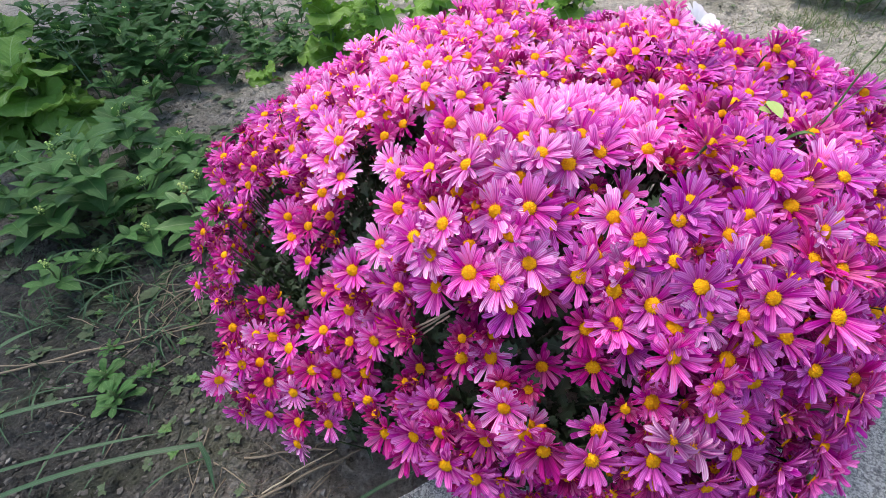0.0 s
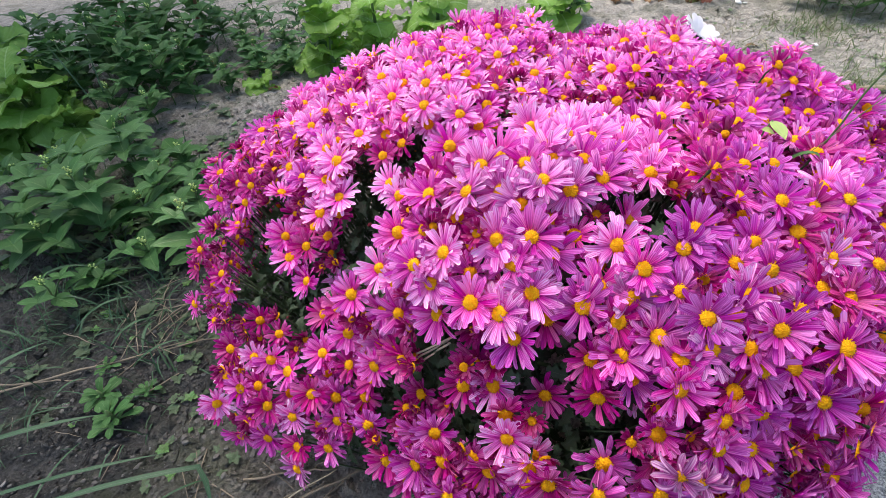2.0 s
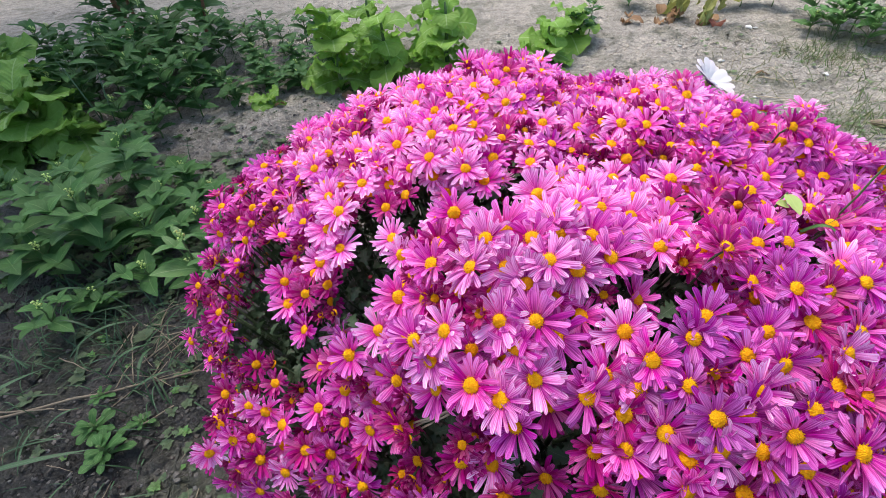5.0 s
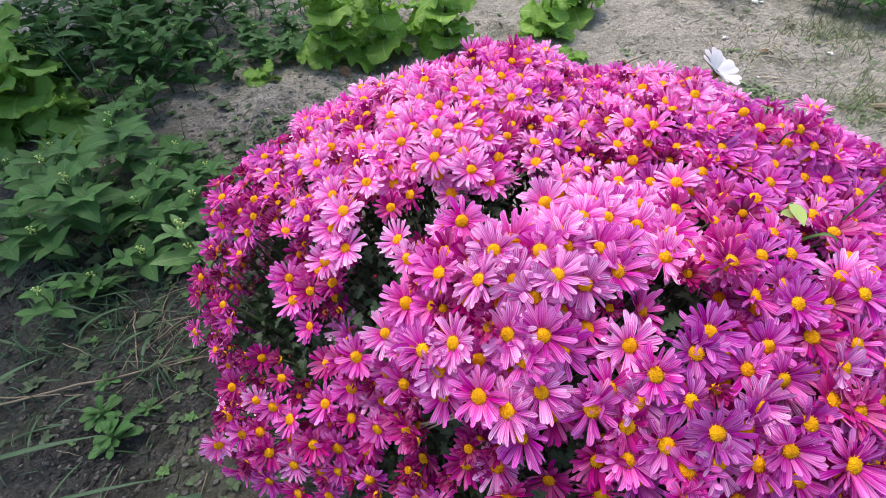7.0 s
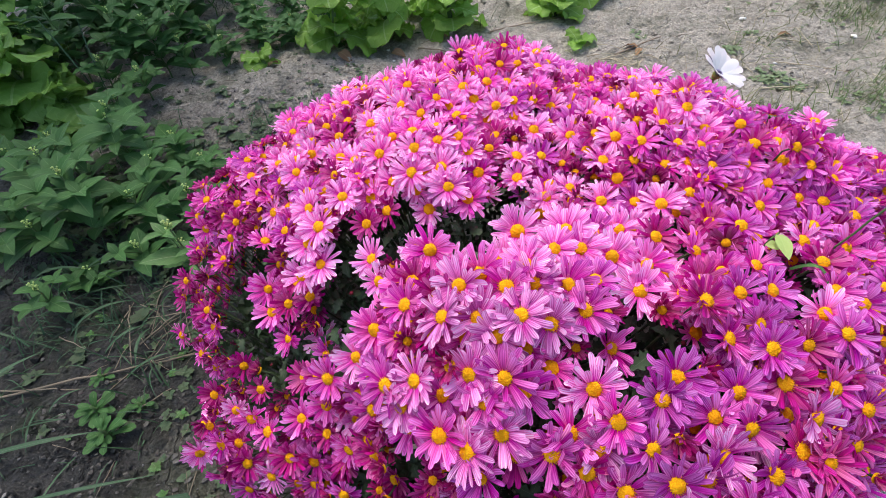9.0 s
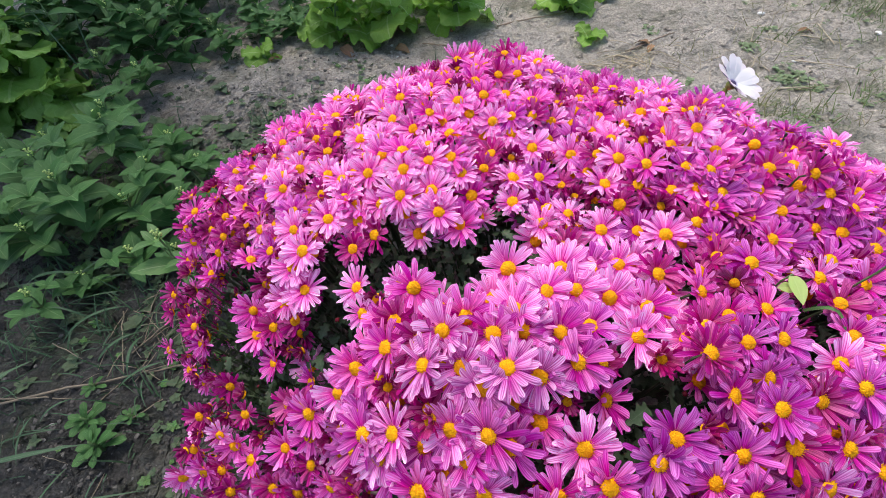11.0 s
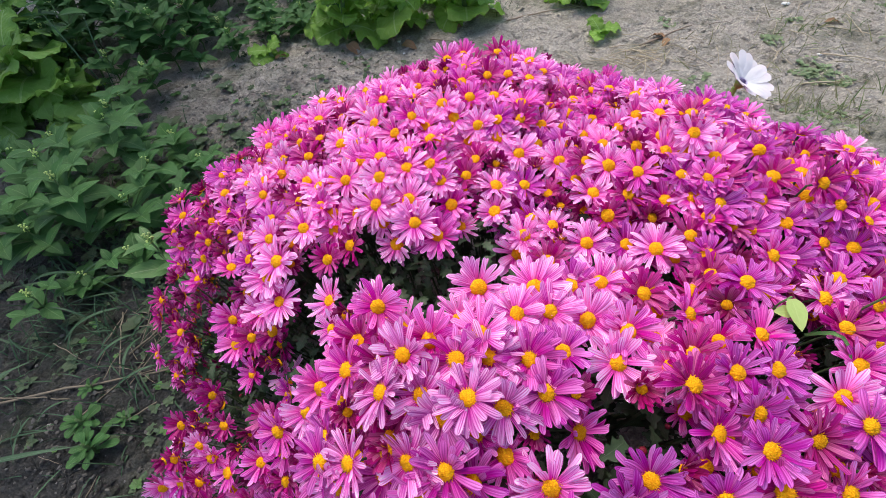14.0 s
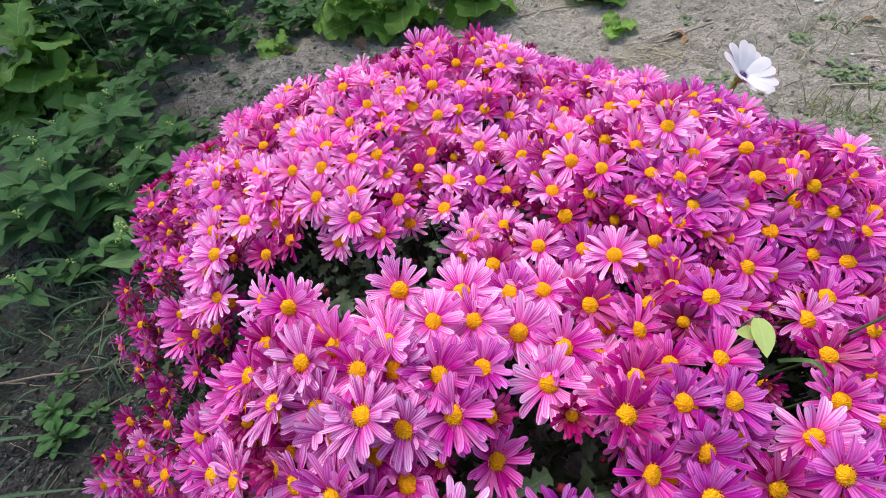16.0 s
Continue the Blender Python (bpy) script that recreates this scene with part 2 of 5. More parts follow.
STONE, tree, bsdf = material("pebble_stone", 0.85, 0.25)
one, two = random_of(tree)
grain = noise_of(tree, 220.0, 4.0)
tint = ramp_of(tree, two, (0.0, (0.085, 0.079, 0.071)), (0.92, (0.15, 0.143, 0.131)), (1.0, (0.26, 0.25, 0.235)))
tree.links.new(mix_of(tree, 0.5, tint, ramp_of(tree, grain, (0.3, (0.5, 0.5, 0.5)), (0.7, (1.1, 1.1, 1.1))), "MULTIPLY"), bsdf.inputs["Base Color"])
bump_of(tree, grain, 0.5, 0.003, bsdf)

CONCRETE, tree, bsdf = material("rough_concrete", 0.9, 0.25)
small, wide, clump = noise_of(tree, 420.0, 6.0, rough=0.75), noise_of(tree, 14.0, 5.0), noise_of(tree, 120.0, 6.0, rough=0.75)
grains = node(tree, "ShaderNodeTexVoronoi", Scale=330.0)
tree.links.new(tree.nodes.new("ShaderNodeTexCoord").outputs["Object"], grains.inputs["Vector"])
shade = tree.nodes.new("ShaderNodeSeparateColor")
tree.links.new(grains.outputs["Color"], shade.inputs[0])
grey = mix_of(tree, wide, (0.78, 0.785, 0.78), (0.92, 0.92, 0.91))
grey = mix_of(tree, 0.9, grey, ramp_of(tree, clump, (0.36, (0.42, 0.43, 0.44)), (0.48, (0.92, 0.92, 0.92)), (0.62, (1.30, 1.30, 1.28))), "MULTIPLY")
grey = mix_of(tree, 0.8, grey, ramp_of(tree, small, (0.42, (0.34, 0.35, 0.37)), (0.50, (0.95, 0.95, 0.95)), (0.60, (1.5, 1.5, 1.48))), "MULTIPLY")
grey = mix_of(tree, 0.8, grey, ramp_of(tree, shade.outputs[0], (0.0, (0.45, 0.46, 0.50)), (0.25, (0.9, 0.9, 0.9)), (0.85, (1.05, 1.05, 1.04)), (1.0, (1.55, 1.55, 1.5))), "MULTIPLY")
tree.links.new(grey, bsdf.inputs["Base Color"])
bump_of(tree, math_of(tree, "ADD", small, math_of(tree, "MULTIPLY", clump, 2.2)), 1.0, 0.012, bsdf)


# ---- building blocks ----
class Geo:
    """Points, faces, uv and material slots that are joined before one mesh is made."""

    def __init__(self):
        self.v, self.f, self.uv, self.m, self.n = [], [], [], [], 0

    def add(self, v, f, uv, slot=0, m=None):
        v = np.asarray(v, float)
        if m is not None:
            a = np.array(m)
            v = v @ a[:3, :3].T + a[:3, 3]
        self.v.append(v)
        self.uv.append(np.asarray(uv, float))
        self.f.extend(tuple(i + self.n for i in q) for q in f)
        self.m.extend([slot] * len(f))
        self.n += len(v)
        return self

    def put(self, other, m):
        a = np.array(m)
        for v, uv in zip(other.v, other.uv):
            self.v.append(v @ a[:3, :3].T + a[:3, 3])
            self.uv.append(uv)
        self.f.extend(tuple(i + self.n for i in q) for q in other.f)
        self.m.extend(other.m)
        self.n += other.n

    def mesh(self, name, *mats, smooth=True):
        me = bpy.data.meshes.new(name)
        v = np.concatenate(self.v)
        uv = np.concatenate(self.uv)
        me.from_pydata(v.tolist(), [], self.f)
        for m in mats:
            me.materials.append(m)
        at = np.empty(len(me.loops), dtype=np.int32)
        me.loops.foreach_get("vertex_index", at)
        me.uv_layers.new(name="uv").data.foreach_set("uv", uv[at].astype(np.float32).ravel())
        me.polygons.foreach_set("material_index", self.m)
        me.polygons.foreach_set("use_smooth", [smooth] * len(self.f))
        me.update()
        return me


def part(name, mesh, parent, m=None, label=""):
    ob = new(name, mesh)
    ob.parent = parent
    if m is not None:
        ob.matrix_basis = m
    return tagged(ob, label)


def thing(name, label, category, group="", kind="", data=None, m=None):
    ob = new(name, data)
    if m is not None:
        ob.matrix_basis = m
    return tagged(ob, label, category, group, kind)


def aimed(place, normal, spin=0.0, size=1.0):
    """A pose at place whose z axis points along normal."""
    q = Vector(normal).to_track_quat("Z", "Y").to_matrix().to_4x4()
    return Matrix.Translation(place) @ q @ Matrix.Rotation(spin, 4, "Z") @ Matrix.Scale(size, 4)


def blade(length, width, rows, across, shape, bend=0.0, fold=0.0, lift=0.0, ruffle=0.0, teeth=0.0, seed=0, tip=1.0):
    """A leaf or petal along +y from the origin: shape(v) is its half width, bend its curve in radians, fold the rise of its edges."""
    rnd = random.Random(seed)
    v, uv, f = [], [], []
    y, z, a = 0.0, 0.0, lift
    for i in range(rows + 1):
        s = 1 - (1 - i / rows) ** tip
        step = (1 - (1 - min(1.0, (i + 1) / rows)) ** tip) - s
        half = width * shape(s) * 0.5
        if teeth and 0 < i < rows:
            half *= 1 + teeth * (1 if i % 2 else -1)
        for j in range(across + 1):
            k = j / across * 2 - 1
            wave = ruffle * abs(k) ** 2 * math.sin(s * 17 + k * 2 + seed) * (0.75 + 0.25 * rnd.random())
            v.append((k * half * (1 + 0.6 * ruffle * math.sin(s * 23 + k * 2 + seed)), y, z + fold * half * abs(k) + wave))
            uv.append((j / across, s))
        y += math.cos(a) * length * step
        z += math.sin(a) * length * step
        a -= bend * step
    for i in range(rows):
        for j in range(across):
            q = i * (across + 1) + j
            f.append((q, q + 1, q + across + 2, q + across + 1))
    return v, f, uv


def tube(points, radii, sides=5):
    """A round stalk through points."""
    v, uv, f = [], [], []
    for i, p in enumerate(points):
        p = Vector(p)
        d = (Vector(points[min(i + 1, len(points) - 1)]) - Vector(points[max(i - 1, 0)])).normalized()
        e = d.orthogonal().normalized()
        g = d.cross(e)
        for j in range(sides):
            a = j / sides * math.tau
            v.append(p + (e * math.cos(a) + g * math.sin(a)) * radii[i])
            uv.append((j / sides, i / (len(points) - 1)))
    for i in range(len(points) - 1):
        for j in range(sides):
            a, b = i * sides + j, i * sides + (j + 1) % sides
            f.append((a, b, b + sides, a + sides))
    f.append(tuple(reversed(range(sides))))
    f.append(tuple(range((len(points) - 1) * sides, len(points) * sides)))
    return v, f, uv


def bent(a, b, sag, wiggle=0.0, n=6, seed=0):
    """Points of a bowed line from a to b."""
    rnd = random.Random(seed)
    a, b = Vector(a), Vector(b)
    out = []
    for i in range(n + 1):
        s = i / n
        p = a.lerp(b, s) + Vector((0, 0, sag * 4 * s * (1 - s)))
        if 0 < i < n:
            p += Vector((rnd.uniform(-1, 1), rnd.uniform(-1, 1), rnd.uniform(-1, 1) * 0.3)) * wiggle
        out.append(p)
    return out


# ---- ground ----
def ground_height(x, y):
    p = Vector((x, y, 0))
    h = 0.020 * noise.noise(p * 3.1) + 0.011 * noise.noise(p * 9.0) + 0.009 * noise.noise(p * 24.0) + 0.008 * noise.noise(p * 50.0) + 0.004 * abs(noise.noise(p * 95.0))
    h += 0.045 * math.exp(-((x + 0.55) ** 2 / 0.10 + (y - 1.46) ** 2 / 0.03))
    return h * min(1.0, 9.0 / (1 + x * x + y * y))


def spread(low, high, step, far):
    inner = list(np.arange(low, high + 1e-6, step))
    out, d = [], step
    while d < far:
        d *= 1.6
        out.append(d)
    return [low - sum(out[:i + 1]) for i in reversed(range(len(out)))] + inner + [high + sum(out[:i + 1]) for i in range(len(out))]


xs, ys = spread(-1.9, 1.9, 0.009, 160.0), spread(0.0, 2.6, 0.009, 160.0)
soil = Geo()
nx = len(xs)
soil.add([(x, y, ground_height(x, y)) for y in ys for x in xs],
         [(j * nx + i, j * nx + i + 1, (j + 1) * nx + i + 1, (j + 1) * nx + i) for j in range(len(ys) - 1) for i in range(nx - 1)],
         [(x, y) for y in ys for x in xs])
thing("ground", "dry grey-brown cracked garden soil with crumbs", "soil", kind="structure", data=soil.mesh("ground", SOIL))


def stone_geo(seed, flat=0.6):
    bm = bmesh.new()
    bmesh.ops.create_icosphere(bm, subdivisions=1, radius=1.0)
    rnd = random.Random(seed)
    for q in bm.verts:
        q.co *= rnd.uniform(0.52, 1.25)
        q.co.z *= flat
    v, f = [tuple(q.co) for q in bm.verts], [tuple(q.index for q in face.verts) for face in bm.faces]
    bm.free()
    return v, f, [(0, 0)] * len(v)


stones = [stone_geo(i, 0.5 + 0.05 * i) for i in range(9)]

# ---- the chrysanthemum bush ----
HEART = Vector((0.10, 0.48, 0.06))
MOUND = (0.434, 0.028, 0.169, 0.303, 0.032, -0.114, -0.046, 0.056, -0.411, 0.0, 0.039, 0.428, 0.263, 0.07, 0.058, 0.018,
         -0.003, 0.038, 0.075, -0.403, -0.355, -0.268, -0.247)


def mound_radius(d):
    x, y, z = d
    terms = (1, x, y, z, x * y, y * z, x * z, x * x - y * y, z * z, x ** 3 - 3 * x * y * y, 3 * x * x * y - y ** 3, x * z * z, y * z * z,
             z * (x * x - y * y), x * y * z, z ** 3, x ** 4 - 6 * x * x * y * y + y ** 4, x * y * (x * x - y * y), z ** 4, x * z ** 3, y * z ** 3,
             x * y * z * z, (x * x - y * y) * z * z)
    return sum(a * b for a, b in zip(MOUND, terms))


def mound_point(d, share=1.0):
    d = Vector(d).normalized()
    return HEART + d * mound_radius(d) * share


def mound_normal(d):
    d = Vector(d).normalized()
    e = d.orthogonal().normalized()
    g = d.cross(e)
    a = mound_point(d + e * 0.12) - mound_point(d - e * 0.12)
    b = mound_point(d + g * 0.12) - mound_point(d - g * 0.12)
    n = a.cross(b).normalized()
    return n if n.dot(d) > 0 else -n


# gaps between the shoots through which the dark foliage shows: centre and radius in millimetres
GAPS_CROWN = [(45, 475, 460, 50), (5, 490, 445, 38), (-45, 487, 440, 38), (176, 336, 478, 54), (60, 492, 474, 52), (92, 518, 472, 36), (205, 330, 474, 30), (322, 424, 472, 33),
        (222, 342, 466, 20), (75, 247, 414, 22), (376, 436, 438, 42)]
GAPS_FRONT = [(-115, 425, 360, 56), (-105, 470, 388, 46), (-25, 255, 335, 30), (-60, 275, 320, 30), (65, 235, 378, 34), (85, 183, 343, 30), (10, 213, 316, 26), (-23, 279, 375, 30),
        (-28, 234, 300, 16), (-128, 251, 187, 16), (-110, 270, 260, 36), (110, 190, 300, 28)]
GAPS_LEFT = [(-300, 520, 275, 70), (-280, 455, 240, 56), (-335, 555, 265, 42), (-185, 395, 270, 30), (-265, 375, 170, 34)]
GAPS = [(Vector(g[:3]) / 1000, g[3] / 1000) for g in GAPS_CROWN + GAPS_FRONT + GAPS_LEFT]

# flower heads that can be told apart, by the side of the bush: millimetres
HEADS_RIGHT_FRONT = [
    (134, 300, 456), (185, 293, 456), (302, 285, 445), (226, 284, 446), (149, 276, 452), (251, 276, 444), (288, 264, 434),
    (139, 261, 434), (174, 259, 443), (309, 258, 428), (227, 257, 438), (154, 233, 421), (127, 227, 406), (292, 222, 414),
    (218, 220, 420), (257, 216, 398), (112, 212, 368), (209, 202, 390), (166, 201, 397), (278, 197, 379), (196, 172, 357),
    (112, 171, 338), (102, 148, 335), (148, 146, 338),
]
HEADS_MIDDLE = [
    (-2, 417, 487), (82, 390, 500), (26, 374, 492), (-23, 370, 466), (-83, 363, 376), (12, 348, 483), (42, 348, 482),
    (76, 344, 494), (58, 333, 478), (35, 307, 462), (-10, 305, 452), (63, 302, 468), (81, 300, 450), (-23, 293, 427),
    (47, 290, 450), (11, 270, 426), (34, 258, 425), (45, 243, 411),
]
HEADS_FRONT_LOW = [
    (-120, 352, 326), (-94, 330, 286), (-167, 329, 231), (-153, 300, 223), (-70, 298, 318), (-94, 294, 297), (-152, 279, 205),
    (-44, 271, 276), (-111, 266, 218), (14, 264, 343), (75, 232, 338), (-83, 219, 234), (38, 219, 329), (-21, 197, 284),
    (54, 176, 322), (-16, 165, 286), (67, 160, 326),
]
HEADS_MIDDLE_FAR = [
    (-63, 618, 465), (57, 603, 458), (20, 595, 482), (-77, 594, 458), (-161, 589, 401), (82, 584, 429), (32, 580, 472),
    (-30, 574, 482), (-102, 564, 447), (44, 562, 455), (1, 556, 468), (-33, 551, 465), (-84, 542, 433), (10, 531, 461),
    (-14, 530, 426), (32, 527, 446), (-63, 524, 430), (-86, 509, 423), (-143, 506, 421), (-142, 475, 389), (-170, 467, 301),
    (-75, 464, 414),
]
HEADS_SKIRT_HIGH = [
    (-199, 613, 413), (-330, 595, 298), (-288, 581, 308), (-224, 523, 326), (-233, 487, 319), (-225, 461, 304), (-200, 432, 287),
    (-171, 384, 277),
]
HEADS_RIGHT = [
    (263, 468, 450), (301, 467, 468), (216, 453, 466), (279, 444, 468), (382, 443, 441), (300, 421, 463), (197, 414, 471),
    (421, 412, 414), (381, 411, 437), (109, 410, 498), (301, 391, 465), (188, 390, 464), (269, 384, 471), (118, 376, 492),
    (203, 372, 461), (365, 362, 442), (281, 359, 460), (130, 354, 486), (157, 341, 447), (246, 340, 469), (276, 331, 470),
    (285, 310, 453), (198, 308, 464), (248, 303, 450),
]
HEADS_RIGHT_FAR = [
    (260, 616, 482), (183, 613, 471), (204, 603, 474), (173, 598, 458), (395, 583, 453), (121, 582, 424), (294, 582, 476),
    (327, 578, 460), (188, 576, 461), (348, 574, 457), (220, 570, 466), (281, 568, 465), (256, 566, 462), (408, 560, 447),
    (372, 557, 442), (241, 546, 458), (335, 544, 445), (147, 540, 451), (425, 532, 437), (216, 521, 447), (457, 519, 427),
    (178, 518, 451), (113, 516, 434), (398, 514, 421), (240, 511, 454), (436, 481, 418),
]
HEADS_SKIRT_LOW = [
    (-348, 578, 267), (-416, 560, 234), (-402, 551, 215), (-366, 510, 228), (-423, 494, 178), (-355, 490, 212), (-326, 445, 190),
    (-285, 426, 216), (-319, 387, 205), (-203, 375, 236), (-238, 343, 242), (-302, 336, 234), (-216, 330, 234), (-328, 320, 171),
    (-276, 316, 222), (-318, 314, 190), (-182, 302, 228), (-306, 301, 125), (-242, 299, 208), (-204, 262, 175), (-206, 243, 156),
]
HEADS_BACK_RIGHT = [
    (126, 757, 479), (152, 727, 459), (89, 675, 478), (186, 668, 461), (56, 661, 459), (114, 640, 458), (235, 632, 475),
    (158, 629, 457),
]
HEADS_BACK_LEFT = [
    (37, 842, 464), (44, 738, 487), (-242, 734, 390), (-76, 711, 459), (-111, 696, 445), (-350, 674, 329), (-392, 668, 308),
    (6, 666, 476), (-30, 661, 470), (-142, 652, 441), (-275, 631, 359), (-345, 626, 313),
]
HEADS_LOBE_LEFT = [
    (-317, 608, 320), (-293, 627, 344), (-255, 320, 220), (-251, 280, 161),
]
HEADS_LEFT_MORE = [
    (-199, 539, 359), (-192, 492, 329), (-186, 649, 414), (-169, 340, 257), (-132, 345, 288), (-125, 351, 306), (-101, 295, 270),
    (-62, 207, 211), (-61, 314, 360),
]
HEADS_TOP_MORE = [
    (-58, 372, 418), (-58, 554, 448), (-18, 394, 469), (8, 372, 478), (24, 651, 470), (44, 388, 490), (66, 372, 493),
    (79, 437, 491), (89, 375, 494), (89, 625, 456), (101, 343, 483), (119, 530, 446), (124, 440, 490), (135, 419, 488),
    (141, 495, 451), (144, 388, 482), (152, 360, 473), (156, 525, 451), (166, 420, 475), (182, 463, 466),
]
HEADS_FRONT_MORE = [
    (-51, 208, 249), (-49, 296, 359), (-28, 219, 296), (1, 248, 331), (10, 163, 258), (21, 182, 296), (38, 200, 322),
    (89, 151, 293), (100, 257, 432), (105, 229, 399), (114, 269, 441), (126, 246, 425), (244, 159, 273),
]
HEADS_RIGHT_MORE = [
    (239, 376, 466), (243, 399, 468), (249, 436, 465), (272, 525, 457), (280, 482, 456), (284, 505, 455), (322, 347, 448),
    (354, 382, 443), (361, 511, 441), (379, 474, 436), (402, 499, 432),
]
HEADS_NEAR_TOO = [
    (198, 185, 379), (319, 200, 360), (229, 211, 405), (169, 219, 411), (190, 221, 419), (235, 224, 437), (187, 236, 438),
    (211, 241, 435), (29, 244, 336), (265, 247, 429), (74, 260, 413), (-48, 266, 337), (61, 269, 436), (-59, 279, 331),
    (-20, 289, 388), (-48, 290, 318), (-116, 296, 229), (-37, 308, 435), (19, 312, 466), (-116, 350, 351), (-112, 357, 306),
    (232, 368, 482), (227, 391, 460),
]
HEADS_CORNER = [
    (260, 195, 350), (285, 203, 370), (309, 191, 345), (305, 178, 300), (288, 165, 280), (277, 148, 270), (254, 175, 310),
    (228, 163, 310), (245, 144, 280), (204, 143, 290), (291, 194, 330),
    (291, 146, 292), (283, 139, 272), (257, 141, 269), (309, 175, 343), (297, 164, 316), (314, 181, 364), (270, 155, 294), (311, 157, 298),
]
HEADS_CROWN_TOO = [
    (-156, 435, 273), (157, 459, 465), (-199, 464, 320), (-171, 475, 366), (-160, 498, 400), (336, 503, 459), (432, 503, 424),
    (400, 536, 439), (-162, 537, 421), (-205, 538, 378), (-423, 542, 214), (291, 545, 461), (316, 545, 450), (435, 551, 453),
    (-87, 558, 442), (304, 560, 465), (411, 562, 464), (156, 565, 452), (418, 574, 461), (394, 576, 478), (453, 577, 450),
    (310, 587, 472), (229, 588, 479), (272, 589, 475), (-4, 590, 481), (-400, 592, 250), (360, 594, 469),
]
HEADS_BACK_TOO_A = [
    (247, 600, 477), (436, 603, 467), (-168, 609, 418), (278, 618, 481), (-384, 622, 289), (284, 625, 498), (-360, 627, 306),
    (65, 631, 456), (-125, 644, 435), (204, 645, 468), (262, 645, 479), (-327, 645, 322), (-404, 646, 293), (-157, 654, 424),
    (165, 658, 458), (90, 660, 465), (222, 667, 472), (67, 671, 473), (287, 671, 487), (-10, 673, 485), (38, 679, 478),
    (-135, 683, 444), (115, 683, 473), (243, 684, 476), (24, 691, 489), (141, 696, 455), (167, 698, 450), (-247, 705, 386),
    (278, 709, 473), (55, 710, 484),
]
HEADS_BACK_TOO_B = [
    (174, 718, 454), (124, 727, 464), (223, 729, 458), (181, 743, 456), (74, 761, 481), (100, 777, 472), (213, 791, 438),
    (54, 799, 475), (107, 818, 471), (17, 820, 470), (85, 850, 462),
]
FLOWERS_AT = (HEADS_RIGHT_FRONT, HEADS_MIDDLE, HEADS_FRONT_LOW, HEADS_MIDDLE_FAR, HEADS_SKIRT_HIGH, HEADS_RIGHT, HEADS_RIGHT_FAR, HEADS_SKIRT_LOW, HEADS_BACK_RIGHT, HEADS_BACK_LEFT, HEADS_LOBE_LEFT, HEADS_LEFT_MORE, HEADS_TOP_MORE, HEADS_FRONT_MORE, HEADS_RIGHT_MORE, HEADS_NEAR_TOO, HEADS_CORNER, HEADS_CROWN_TOO, HEADS_BACK_TOO_A, HEADS_BACK_TOO_B)
# the heads among them that stand out by their colour
YOUNG_CRIMSON = [
    (-400, 592, 250), (-288, 581, 308), (-168, 609, 418), (-125, 351, 306), (-125, 644, 435), (-120, 352, 326), (-112, 357, 306),
    (-49, 296, 359), (-48, 266, 337), (-48, 290, 318), (89, 625, 456), (156, 525, 451), (156, 565, 452), (203, 372, 461),
    (241, 546, 458), (247, 600, 477), (279, 444, 468),
]
DEEP_MAGENTA = [
    (-423, 542, 214), (-416, 560, 234), (-199, 464, 320), (-199, 539, 359), (-192, 492, 329), (-86, 509, 423), (-63, 524, 430),
    (-44, 271, 276), (1, 248, 331), (38, 219, 329), (54, 799, 475), (57, 603, 458), (65, 631, 456), (74, 761, 481),
    (75, 232, 338), (115, 683, 473), (152, 727, 459), (183, 613, 471), (220, 570, 466), (263, 468, 450), (279, 444, 468),
    (280, 482, 456),
]
PALE_LILAC = [
    (-143, 506, 421), (-142, 475, 389), (-94, 330, 286), (-75, 464, 414), (-63, 618, 465), (-33, 551, 465), (1, 556, 468),
    (10, 531, 461), (26, 374, 492), (34, 258, 425), (42, 348, 482), (58, 333, 478), (61, 269, 436), (76, 344, 494),
    (90, 660, 465), (101, 343, 483), (114, 640, 458), (182, 463, 466), (186, 668, 461), (188, 390, 464), (188, 576, 461),
    (240, 511, 454), (243, 684, 476), (262, 645, 479), (395, 583, 453),
]


def petal_shape(s):
    return (0.50 + 0.50 * math.sin(min(1.0, s * 1.20 + 0.06) * math.pi * 0.56)) * (1.0 if s < 0.82 else math.sqrt(max(0.0, 1 - ((s - 0.82) / 0.184) ** 2)))


